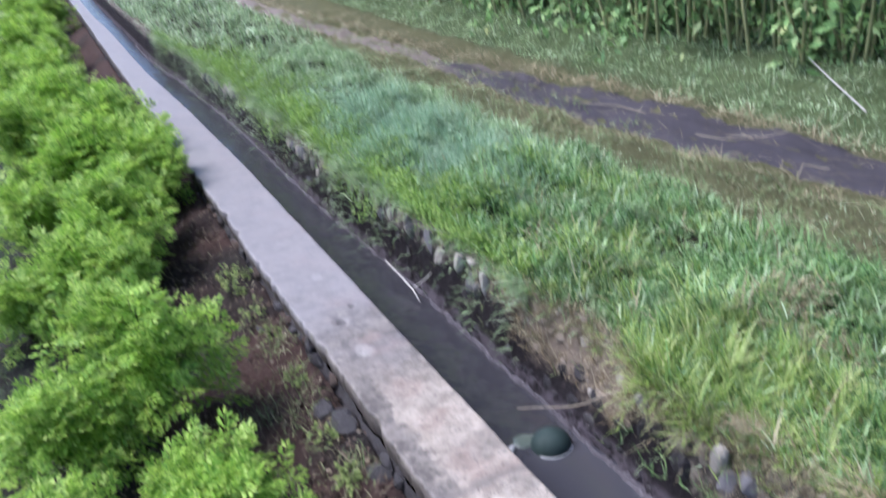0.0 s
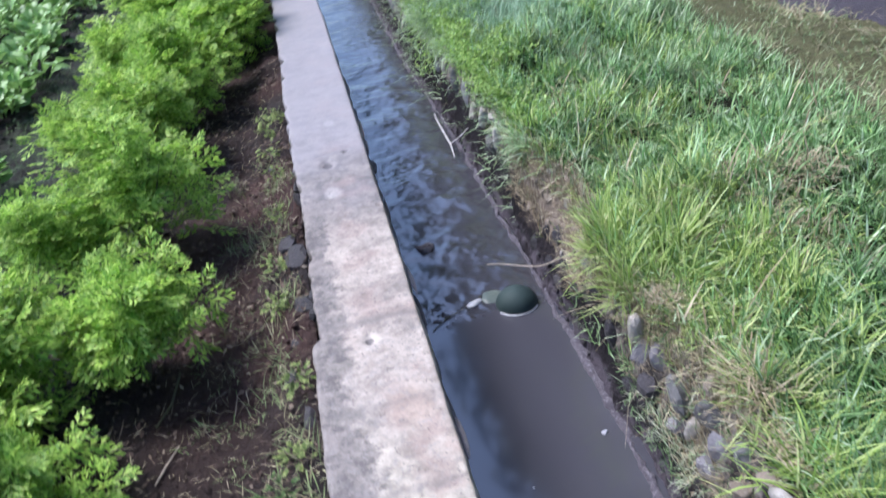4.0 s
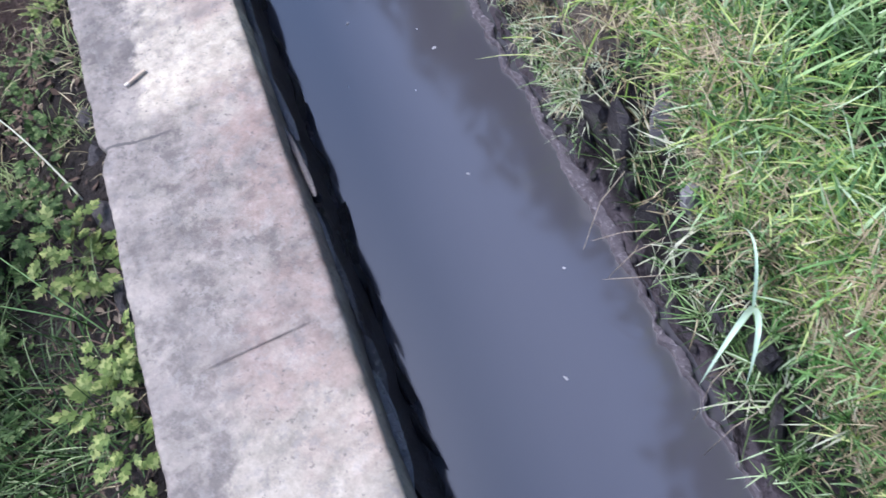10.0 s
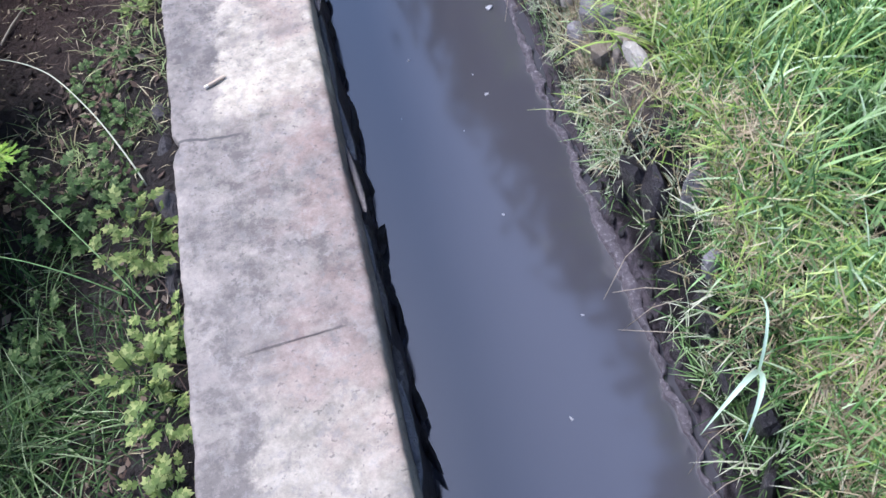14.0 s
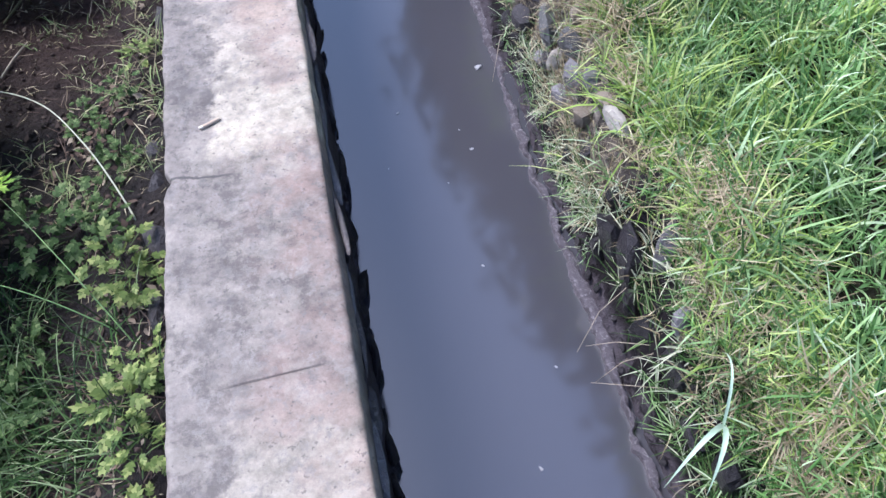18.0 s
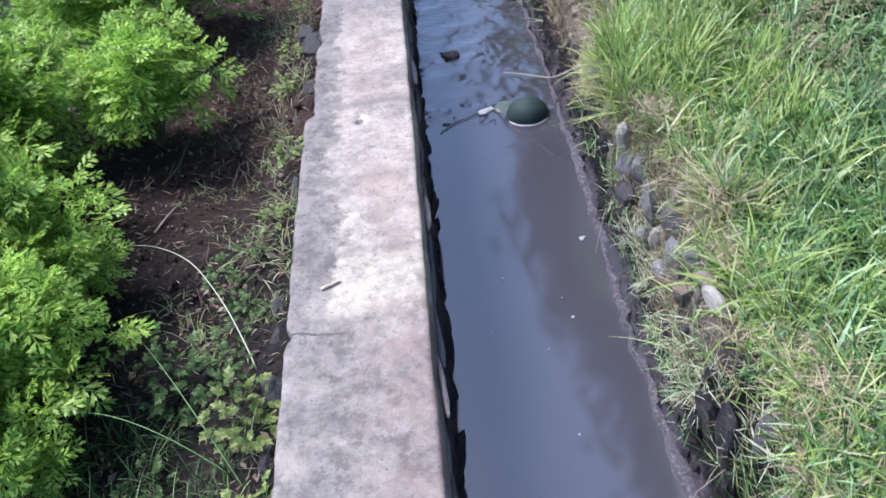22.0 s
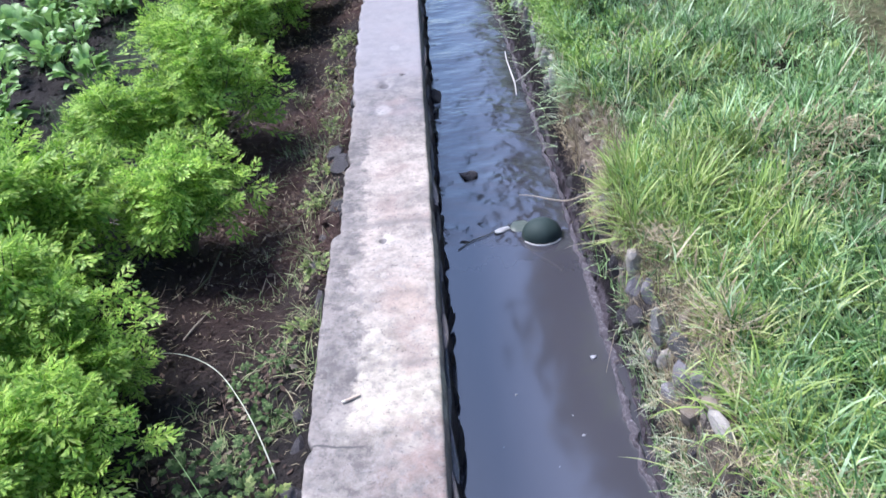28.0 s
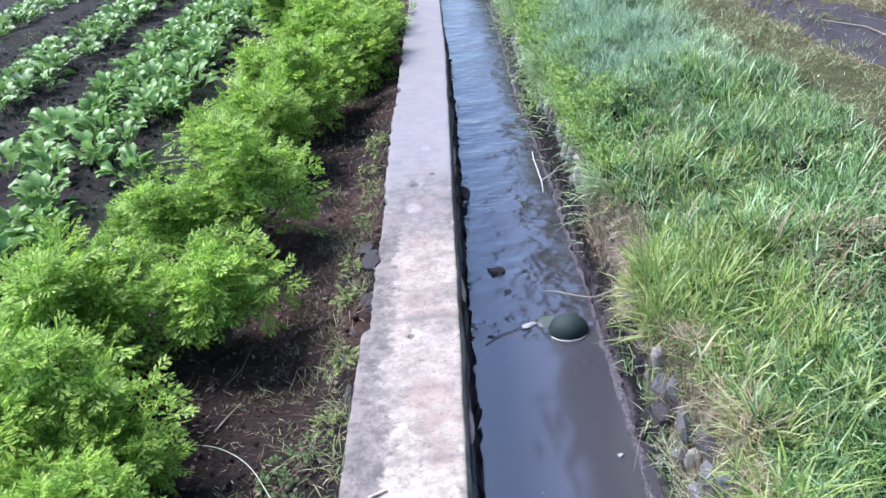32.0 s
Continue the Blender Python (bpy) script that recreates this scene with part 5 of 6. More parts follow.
def tube(points, radii, sides=6):
    """A bent tapering stem through the points."""
    points = np.asarray(points, float)
    rings = []
    for k, p in enumerate(points):
        d = points[min(k + 1, len(points) - 1)] - points[max(k - 1, 0)]
        d = d / np.linalg.norm(d)
        a = np.cross(d, (0.31, 0.17, 0.93) if abs(d[2]) < 0.9 else (1, 0, 0))
        a = a / np.linalg.norm(a)
        b = np.cross(d, a)
        t = np.arange(sides) * 2 * np.pi / sides
        rings.append(p + radii[k] * (np.cos(t)[:, None] * a + np.sin(t)[:, None] * b))
    v = np.concatenate(rings)
    q = [[r * sides + i, r * sides + (i + 1) % sides, (r + 1) * sides + (i + 1) % sides, (r + 1) * sides + i] for r in range(len(points) - 1) for i in range(sides)]
    return v, np.array(q)


def joined(pieces):
    vs, qs, n = [], [], 0
    for v, q in pieces:
        vs.append(v)
        qs.append(q + n)
        n += len(v)
    return np.concatenate(vs), np.concatenate(qs)


FEATHER = feather_leaf()


def marigold(seed, height=0.45, spread=0.25, shoots=76, per=10):
    """A bushy bedding plant: bare stems below, and shoots that each end in a star of feathery leaves."""
    r = np.random.default_rng(seed)
    root = new("marigold_plant")
    k = np.arange(shoots)
    # main branches of uneven length, each with its own head of shoots
    heads = 11
    b = np.arange(heads)
    turn = b * 2.4 + r.normal(0, 0.4, heads)
    out = 0.8 * spread * np.sqrt((b + 0.4) / heads) * r.uniform(0.7, 1.12, heads)
    top = height * (1.06 - 0.42 * (out / spread) ** 2 + r.normal(0, 0.11, heads))
    head = k % heads
    drop = np.abs(r.normal(0, 0.11, shoots)) * (k >= heads)
    wide = 0.036 + 0.3 * drop
    tips = np.stack([np.cos(turn[head]) * out[head], np.sin(turn[head]) * out[head], top[head] - drop * 1.15], -1)
    tips[:, :2] += r.normal(0, 1, (shoots, 2)) * (wide * (k >= heads))[:, None]
    tips[:, 2] = np.maximum(tips[:, 2], 0.10)
    a = np.arctan2(tips[:, 1], tips[:, 0])
    u = np.clip(np.hypot(tips[:, 0], tips[:, 1]) / spread, 0, 1.1)
    for j in range(0, shoots, 3):
        x, y, z = tips[j]
        pts = [np.array([0, 0, -0.03]), np.array([x * 0.2, y * 0.2, height * 0.2]), np.array([x * 0.6, y * 0.6, z * 0.66]), tips[j]]
        part("stem", mesh_of("stem", *tube(pts, [0.006, 0.005, 0.0035, 0.0015], 5), STEM, True), root, "dark thin stem")
    who = np.repeat(k, per)
    n = len(who)
    turn = np.tile(np.arange(per) * 2.4, shoots) + r.normal(0, 0.3, n)
    tier = np.tile(np.arange(per) / per, shoots)
    outward = a[who]
    # leaves lean out more towards the rim of the crown
    yaw = turn + 0.5 * u[who] * np.sin(outward - turn)
    places = tips[who] + np.stack([0 * turn, 0 * turn, -0.10 * tier + 0.015], -1) - 0.25 * tier[:, None] * np.stack([np.cos(outward), np.sin(outward), 0 * turn], -1) * 0.12
    pitch = 0.8 - 0.95 * tier - 0.25 * u[who] + r.normal(0, 0.32, n)
    v = turned(FEATHER, places, yaw, pitch, r.normal(0, 0.5, n), r.uniform(0.08, 0.13, n) * (0.8 + 0.3 * tier))
    part("crown", mesh_of("crown", v, quads_of(v), MARIGOLD), root, "bright green feathery crown")
    return tagged(root, "bushy bright green marigold plant with feathery leaves", "plant", "marigold row")


def set_down(ob, x, y, yaw=0.0, size=1.0, dz=0.0):
    z = float(ground_z(x, y)) + dz
    return Matrix.LocRotScale((x, y, z), Euler((0, 0, yaw)), (size, size, size))


def plant_out(kinds, spots):
    """Each kind once at its first spot; copies at the others."""
    for k, (x, y, size) in enumerate(spots):
        m = set_down(None, x, y, rng.uniform(0, 6.28), size)
        if k < len(kinds):
            kinds[k].matrix_basis = m
        else:
            ob = copy_thing(kinds[k % len(kinds)], Matrix.Identity(4))
            ob.matrix_basis = m


creeper_mat(36000, 2.1, 10.0)

MARIGOLDS = [marigold(300 + k, 0.44 + 0.015 * k, 0.275 + 0.01 * k) for k in range(5)]
spots = [(-0.80, 1.12, 0.95), (-1.27, 1.12, 1.12), (-1.30, 0.80, 1.05), (-1.15, 1.80, 0.85), (-0.85, 2.0, 1.08), (-0.90, 2.98, 1.08), (-1.26, 3.12, 0.85), (-0.82, 3.62, 1.05), (-0.70, 4.05, 0.95), (-1.55, 2.22, 0.5),
         (-0.46, 4.62, 1.2), (-0.85, 4.90, 1.3), (-0.55, 5.40, 1.3), (-1.12, 5.45, 1.3), (-0.85, 5.95, 1.3), (-1.22, 6.35, 1.25), (-0.55, 6.2, 1.25), (-0.93, 0.30, 0.75), (-1.2, 0.40, 1.0), (-1.45, 0.45, 0.9),
         (-0.92, -0.05, 0.85), (-1.22, -0.02, 0.9), (-0.91, -0.33, 0.72), (-1.2, -0.45, 0.9), (-1.4, -0.1, 0.9), (-1.0, 7.0, 1.2), (-0.62, 7.2, 0.9), (-0.95, 7.9, 1.15), (-0.9, 8.7, 1.1), (-1.25, 8.2, 1.0), (-1.18, 4.3, 0.95)]
spots += [(-0.95 + float(rng.normal(0, 0.15)), 9.6 + 0.62 * k, float(rng.uniform(0.95, 1.25))) for k in range(16)]
plant_out(MARIGOLDS, spots)


def broad_leaf_mesh(name, seed, rows=6):
    """A cupped oval leaf on a pale rib, one unit long along +x."""
    r = np.random.default_rng(seed)
    s = np.concatenate([[-0.5, -0.2], np.linspace(0.02, 1, rows - 1)])
    half = 0.32 * np.sqrt(np.clip(np.sin(np.pi * np.clip((s - 0.0) / 1.02, 0, 1)), 0, 1)) + 0.025
    wob = 1 + 0.12 * np.sin(9 * s + r.uniform(0, 6))
    arch = 0.30 * s - 0.55 * s**2
    pts = []
    for k in range(rows + 1):
        for t in (-1, -0.5, 0, 0.5, 1):
            pts.append((s[k], t * half[k] * wob[k], arch[k] + 0.10 * abs(t) * half[k] / 0.3 + 0.06 * math.sin(13 * s[k] + 5 * t) * abs(t)))
    return np.array(pts), grid_quads(rows + 1, 5)


LEAF_SHAPES = [broad_leaf_mesh("leaf", 400 + k) for k in range(4)]
LEAF_MESHES = [mesh_of("leaf", v, q, CABBAGE, True) for v, q in LEAF_SHAPES]


def greens(seed, apart=True):
    """A rosette of broad-leaved greens; near ones have every leaf as a part."""
    r = np.random.default_rng(seed)
    root = new("leafy_green")
    crown = []
    n = 24
    for k in range(n):
        a = k * 2.4 + r.normal(0, 0.3)
        lift = 1.2 - 0.7 * (k / n) + r.normal(0, 0.25)
        size = r.uniform(0.06, 0.115)
        foot = np.array([math.cos(a) * 0.02, math.sin(a) * 0.02, 0.0])
        reach = r.uniform(0.06, 0.14)
        at = foot + np.array([math.cos(a) * math.cos(lift), math.sin(a) * math.cos(lift), math.sin(lift)]) * reach
        v, q = LEAF_SHAPES[k % 4]
        if apart:
            m = Matrix.Translation(at) @ Euler((r.normal(0, 0.45), -lift * 0.85, a)).to_matrix().to_4x4() @ Matrix.Diagonal((size, size, size, 1))
            part("leaf", LEAF_MESHES[k % 4], root, m=m)
        else:
            one = np.array([a])
            crown.append((turned(v, at[None], one, one * 0 + lift * 0.75, one * 0 + r.normal(0, 0.3), one * 0 + size)[0], q))
    if crown:
        tagged(part("foliage", mesh_of("foliage", *joined(crown), CABBAGE, True), root), kind="stuff")
    return tagged(root, "young broad-leaved green vegetable in a field row", "vegetable", "rows of greens")


def row_spots(x, y0, y1, gap, jitter=0.06):
    out, y = [], y0
    while y < y1:
        out.append((x + float(rng.normal(0, jitter)), y + float(rng.normal(0, 0.05)), float(rng.uniform(0.8, 1.25))))
        y += gap
    return out


GREENS_NEAR = [greens(500 + k) for k in range(5)]
plant_out(GREENS_NEAR, row_spots(-2.24, 1.5, 2.75, 0.10, 0.09) + row_spots(-2.22, 3.15, 9.0, 0.15, 0.12) + row_spots(-2.78, 3.35, 9.0, 0.18, 0.10))
GREENS_FAR = [greens(520 + k, False) for k in range(4)]
plant_out(GREENS_FAR, row_spots(-2.28, 9, 20, 0.25) + row_spots(-2.75, 9, 20, 0.25) + row_spots(-3.65, 4.6, 16, 0.26) + row_spots(-4.05, 5.0, 16, 0.26) + row_spots(-5.3, 6.5, 15, 0.3) + row_spots(-5.75, 7, 15, 0.3))


# ---- weeds, litter and stones on the soil ----
def weed_leaf(material, slim=1.0):
    """A small lobed leaf one unit long with its stalk."""
    v = []
    for s, size in ((0.12, 0.34), (0.36, 0.40), (0.60, 0.30)):
        for side in (1, -1):
            v += kite(np.array([s, 0, -0.1 * s]), (0.6, side * 0.8, -0.1), size, 0.24)
    v += kite(np.array([0.5, 0, -0.05]), (1, 0, -0.15), 0.5, 0.3) + kite(np.array([0.0, 0, 0]), (1, 0, -0.1), 0.75, 0.26)
    v += [np.array(p) for p in ((-0.5, 0.018, -0.3), (-0.5, -0.018, -0.3), (0.3, -0.014, 0), (0.3, 0.014, 0))]
    v = np.array(v) * [1, slim, 1]
    return mesh_of("leaf", v, quads_of(v), material)


WEED_LEAF, LIME_LEAF = weed_leaf(WEED), weed_leaf(WEED_LIME, 1.0)


def weed(seed, leaf=None, label="small low weed with notched green leaves on bare soil", leaves=30, size=0.042, height=0.13):
    r = np.random.default_rng(seed)
    root = new("weed")
    for k in range(leaves):
        a = k * 2.4 + r.normal(0, 0.4)
        h = r.uniform(0.03, height)
        reach = r.uniform(0.02, 0.09)
        m = Matrix.Translation((math.cos(a) * reach, math.sin(a) * reach, h)) @ Euler((r.normal(0, 0.4), r.normal(-0.05, 0.35), a + r.normal(0, 0.4))).to_matrix().to_4x4()
        part("leaf", leaf or WEED_LEAF, root, m=m @ Matrix.Diagonal((*(Vector((1, 1, 1)) * size * r.uniform(0.7, 1.3)), 1)))
    return tagged(root, label, "weed", "weeds by the wall")


WEEDS = [weed(600 + k) for k in range(4)]
wspots = [(-0.43, -0.12, 1.0), (-0.54, -0.09, 1.05), (-0.36, -0.16, 0.75), (-0.38, 0.02, 0.7), (-0.40, 0.22, 0.7), (-0.33, 0.10, 0.6), (-0.33, 0.33, 0.6), (-0.55, -0.55, 0.8), (-0.66, 0.08, 0.7), (-0.47, 0.35, 0.6)]
wspots += [(float(rng.uniform(-0.7, -0.3)), float(rng.uniform(-1.2, -0.3)), float(rng.uniform(0.4, 0.9))) for _ in range(4)]
plant_out(WEEDS, wspots)
LIME_WEEDS = [weed(620 + k, LIME_LEAF, "yellow-green weed crowding against the wall foot", 26, 0.05, 0.13) for k in range(3)]
lspots = [(-0.30, -0.29, 0.95), (-0.265, -0.35, 0.8), (-0.275, -0.63, 0.9), (-0.255, -0.55, 0.65), (-0.25, -0.74, 0.7), (-0.26, -0.9, 0.8), (-0.24, -1.05, 0.9), (-0.24, 0.75, 0.6)]
lspots += [(float(rng.uniform(-0.32, -0.22)), float(rng.uniform(0.3, 3.4)), float(rng.uniform(0.3, 0.6))) for _ in range(14)]
plant_out(LIME_WEEDS, lspots)
xs, ys = scatter(2100, -0.85, -0.26, -1.4, -0.22, 0.06, 60)
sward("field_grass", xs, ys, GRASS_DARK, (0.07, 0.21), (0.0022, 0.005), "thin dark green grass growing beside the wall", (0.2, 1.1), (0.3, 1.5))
xs, ys = scatter(380, -0.9, -0.55, -1.3, -0.3, 0.04, 30)
xs, ys = keep(xs, ys, lambda a, b: a < -0.5)
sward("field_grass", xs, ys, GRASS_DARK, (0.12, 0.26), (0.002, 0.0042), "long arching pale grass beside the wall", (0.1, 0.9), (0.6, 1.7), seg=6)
xs, ys = scatter(500, -0.34, -0.2, 0.2, 3.2, 0.035, 16)
sward("field_grass", xs, ys, STRAW_BROWN, (0.05, 0.14), (0.002, 0.005), "yellowish grass tufts at the wall foot", (0.4, 1.3))
xs, ys = scatter(1700, -0.62, -0.24, -0.1, 2.6, 0.03, 60)
sward("field_grass", xs, ys, STRAW_BROWN, (0.03, 0.09), (0.002, 0.0045), "low half-dead tufts on the soil", (0.2, 1.4), (0.0, 1.2))
xs, ys = scatter(5200, -1.4, -0.2, -1.2, 5.5, 0.09, 150)
sward("plant_litter", xs, ys, DEAD_LEAF, (0.02, 0.09), (0.002, 0.004), "dead stalks on the soil", (1.0, 1.6), (-0.8, 0.9), lift=0.01, seg=4, category="litter")
xs, ys = scatter(1300, -0.95, -0.2, -0.9, 4.0)
sward("plant_litter", xs, ys, STRAW, (0.02, 0.08), (0.0012, 0.003), "pale bits of straw on the soil", (1.0, 1.6), (-0.8, 0.9), lift=0.012, seg=4, category="litter")


def leaf_litter(n, x0, x1, y0, y1, label):
    """Shrivelled leaves lying every way on the soil."""
    xs, ys = scatter(n, x0, x1, y0, y1, 0.08, 90)
    leaf = np.array(kite(np.array([0, 0, 0.0]), (1, 0, 0), 1.0, 0.55)) * [1, 1, 2.5]
    v = turned(leaf, np.stack([xs, ys, ground_z(xs, ys) + 0.006], -1), rng.uniform(0, 6.28, n), rng.normal(0.1, 0.4, n), rng.normal(0, 0.5, n), rng.uniform(0.010, 0.035, n))
    return tagged(part("leaf_litter", mesh_of("leaf_litter", v, quads_of(v), DEAD_LEAF)), label, "litter", kind="stuff")


leaf_litter(5200, -0.95, -0.2, -1.2, 4.5, "brown shrivelled leaves littering the soil")
leaf_litter(1500, -1.7, -0.9, -0.5, 5.5, "brown dead leaves under the bedding plants")
xs, ys = scatter(12000, -2.05, -1.35, 1.0, 12)
sward("furrow_grass", xs, ys, GRASS_DARK, (0.03, 0.09), (0.003, 0.006), "fine grey-green weeds in the furrow between beds", seg=2)


for px, count in ((-2.5, 2600), (-3.3, 3200), (-4.6, 2600)):
    xs, ys = scatter(count, px - 0.32, px + 0.32, 2.6, 11, 0.09, 120)
    sward("furrow_grass", xs, ys, GRASS_DARK, (0.03, 0.10), (0.004, 0.009), "low grey-green weeds between the vegetable rows", seg=2)


# soil clods
def clods(name, n, x0, x1, y0, y1, size, label, material=SOIL):
    ico = bmesh.new()
    bmesh.ops.create_cube(ico, size=1)
    base = np.array([v.co[:] for v in ico.verts])
    faces = np.array([[v.index for v in f.verts] for f in ico.faces])
    ico.free()
    xs, ys = rng.uniform(x0, x1, n), rng.uniform(y0, y1, n)
    s = rng.uniform(*size, n) * rng.uniform(0.5, 1, n)
    jit = base[None] * rng.uniform(0.5, 1.2, (n, 8, 1)) + rng.normal(0, 0.1, (n, 8, 3))
    v = jit * s[:, None, None] * np.array([1, 1, 0.55]) + np.stack([xs, ys, ground_z(xs, ys) + 0.2 * s], -1)[:, None]
    q = faces[None] + (np.arange(n) * 8)[:, None, None]
    ob = part(name, mesh_of(name, v, q, material))
    return tagged(ob, label, "soil", kind="stuff")


clods("soil_crumbs", 2600, -1.5, -0.19, -1.2, 5, (0.004, 0.014), "crumbly reddish brown soil", CRUMB)
clods("soil_clods", 800, -0.95, -0.2, 0.1, 5, (0.006, 0.026), "reddish brown clods on the tilled strip")
clods("soil_clods", 500, -1.2, -0.25, -1.3, 0.6, (0.010, 0.028), "dark crumbs of soil between the weeds")
clods("soil_clods", 2600, -4.8, -1.9, 0.8, 10, (0.01, 0.045), "black clods between the vegetable rows")
for x, y, s in ((-0.25, 0.12, 0.09), (-0.235, -0.03, 0.08), (-0.23, -0.2, 0.11), (-0.24, 1.02, 0.08), (-0.22, 0.62, 0.10), (-0.21, 1.22, 0.12), (-0.25, 1.6, 0.06), (-0.28, 2.5, 0.07), (-0.22, -0.42, 0.10), (-0.25, 1.71, 0.13), (-0.215, 1.55, 0.15), (-0.28, 0.85, 0.08)):
    ob = stone(None, "dark", x, y, float(ground_z(x, y)) - 0.012, s * 0.8, s * 1.3, s * 0.7, name="field_stone")
    tagged(ob, "dark grey broken stone lying against the wall foot", "stone", "stones at the wall foot")


def rod(name, points, radii, material, label, category, sides=6):
    ob = part(name, mesh_of(name, *tube(points, radii, sides), material, True))
    return tagged(ob, label, category)


def smooth_line(points, steps=6):
    """A smooth curve through the points."""
    p = np.asarray(points, float)
    p = np.concatenate([2 * p[:1] - p[1:2], p, 2 * p[-1:] - p[-2:-1]])
    out = []
    for k in range(1, len(p) - 2):
        for t in np.arange(steps) / steps:
            out.append(0.5 * (2 * p[k] + (p[k + 1] - p[k - 1]) * t + (2 * p[k - 1] - 5 * p[k] + 4 * p[k + 1] - p[k + 2]) * t**2 + (3 * p[k] - p[k - 1] - 3 * p[k + 1] + p[k + 2]) * t**3))
    return np.array(out + [p[-2]])


def blade_arch(name, foot, tip, rise, width, material, label):
    foot, tip = np.array(foot, float), np.array(tip, float)
    s = np.linspace(0, 1, 14)
    line = foot + (tip - foot) * s[:, None] + np.array([0, 0, 1.0]) * (rise * 4 * s * (1 - s))[:, None]
    return rod(name, line, list(width * (1 - 0.85 * s)), material, label, "grass", 5)


rod("dry_stick", [(-0.73, 0.60, -0.236), (-0.70, 0.66, -0.228), (-0.665, 0.745, -0.232)], [0.003, 0.0035, 0.002], TWIG, "thin pale stick lying on the soil", "stick")
rod("dry_stick", [(-0.75, 0.86, -0.235), (-0.70, 0.94, -0.22), (-0.665, 1.05, -0.18)], [0.004, 0.005, 0.004], STEM, "bent dark stalk rising from the soil", "stick")
PALE_STALK = make_plain("pale_stalk", (0.33, 0.35, 0.25), (0.5, 0.5, 0.4), 40, 0.6)
arch = smooth_line([(-0.265, -0.2, -0.22), (-0.29, -0.12, -0.14), (-0.345, 0.0, -0.10), (-0.41, 0.12, -0.09), (-0.50, 0.25, -0.08), (-0.61, 0.34, -0.085), (-0.72, 0.385, -0.10), (-0.82, 0.40, -0.13)])
rod("grass_stalk", arch, list(np.linspace(0.0026, 0.0009, len(arch))), PALE_STALK, "long pale arching grass stalk", "grass")
blade_arch("grass_stalk", (-0.30, -0.42, -0.22), (-0.75, -0.25, -0.08), 0.12, 0.002, GRASS_COOL, "arching green grass stalk")
blade_arch("grass_stalk", (-0.26, -0.5, -0.22), (-0.55, -0.1, 0.0), 0.1, 0.002, GRASS_COOL, "arching green grass stalk")

# ---- things on the wall and in the water ----
stub = part("twig_stub", mesh_of("twig_stub", *tube([(-0.092, -0.008, 0.0052), (-0.066, 0.003, 0.0056), (-0.044, 0.014, 0.0052)], [0.0034, 0.0042, 0.0036], 8), make_plain("stub_bark", (0.36, 0.27, 0.20), (0.55, 0.45, 0.35), 60, 0.7), True))
tagged(stub, "short brown twig stub with a pale cut end", "twig")
part("cut_end", mesh_of("cut_end", *tube([(-0.0925, -0.0083, 0.0052), (-0.084, -0.0045, 0.0054)], [0.0036, 0.0040], 8), make_plain("cut_wood", (0.6, 0.52, 0.42), (0.72, 0.65, 0.55), 60)), stub, "pale cut end")


def lump(name, x, y, z, sx, sy, sz, material, label, category, seed=0, rough=0.06, seg=24):
    bm = bmesh.new()
    bmesh.ops.create_uvsphere(bm, u_segments=seg, v_segments=seg // 2, radius=1)
    for v in bm.verts:
        v.co *= 1 + rough * noise.noise(v.co * 1.7 + Vector((seed, 0, 0))) + 0.4 * rough * noise.noise(v.co * 5)
        v.co = Vector((v.co.x * sx, v.co.y * sy, v.co.z * sz))
    ob = part(name, bm_mesh(name, bm, material, True), m=Matrix.Translation((x, y, z)))
    return tagged(ob, label, category)


BALL = make_plain("algae_green_rubber", (0.012, 0.024, 0.024), (0.036, 0.055, 0.052), 12, 0.7, 0.4, 0.25)
lump("ball", 0.655, 1.42, WATER_Z + 0.002, 0.092, 0.085, 0.076, BALL, "dark green ball half sunk in the ditch water", "ball", 1, 0.02)
lump("sunken_bag", 0.575, 1.50, WATER_Z - 0.006, 0.07, 0.05, 0.014, make_plain("slimy_plastic", (0.05, 0.07, 0.06), (0.11, 0.13, 0.11), 14, 0.4), "murky greenish plastic bag awash beside the ball", "litter", 2, 0.25)
lump("dark_stone", 0.365, 2.0, WATER_Z, 0.05, 0.03, 0.02, ROCK_BANK, "wet dark stone breaking the water surface", "stone", 3, 0.7)
lump("dark_stone", 0.30, 1.42, WATER_Z - 0.004, 0.022, 0.014, 0.008, ROCK_BANK, "small wet black stone in the ditch", "stone", 4, 0.35)
lump("dark_stone", 0.235, 3.0, WATER_Z + 0.01, 0.03, 0.07, 0.03, ROCK_BANK, "wet dark stone at the foot of the wall", "stone", 5, 0.35)
rod("branch", smooth_line([(0.875, 1.19, -0.165), (0.832, 1.265, -0.215), (0.765, 1.36, -0.302), (0.701, 1.434, -0.335), (0.63, 1.50, -0.35), (0.572, 1.558, -0.372)]), list(np.linspace(0.0045, 0.002, 31)), TWIG, "bare bleached branch reaching out over the water", "branch")
WHITE_TWIG = make_plain("white_twig", (0.42, 0.40, 0.37), (0.58, 0.56, 0.52), 30)
rod("twig", [(0.704, 3.34, -0.40), (0.700, 3.21, -0.405), (0.708, 3.10, -0.42), (0.714, 3.04, -0.438), (0.721, 2.97, -0.455), (0.718, 2.88, -0.49)], [0.003, 0.004, 0.0045, 0.0055, 0.0045, 0.003], WHITE_TWIG, "white peeled twig at the water's edge", "twig")
rod("twig", [(0.825, 2.92, -0.345), (0.79, 2.935, -0.385), (0.755, 2.965, -0.425), (0.724, 2.985, -0.452)], [0.0025, 0.003, 0.0032, 0.003], WHITE_TWIG, "pale forked twig leaning out of the bank", "twig")
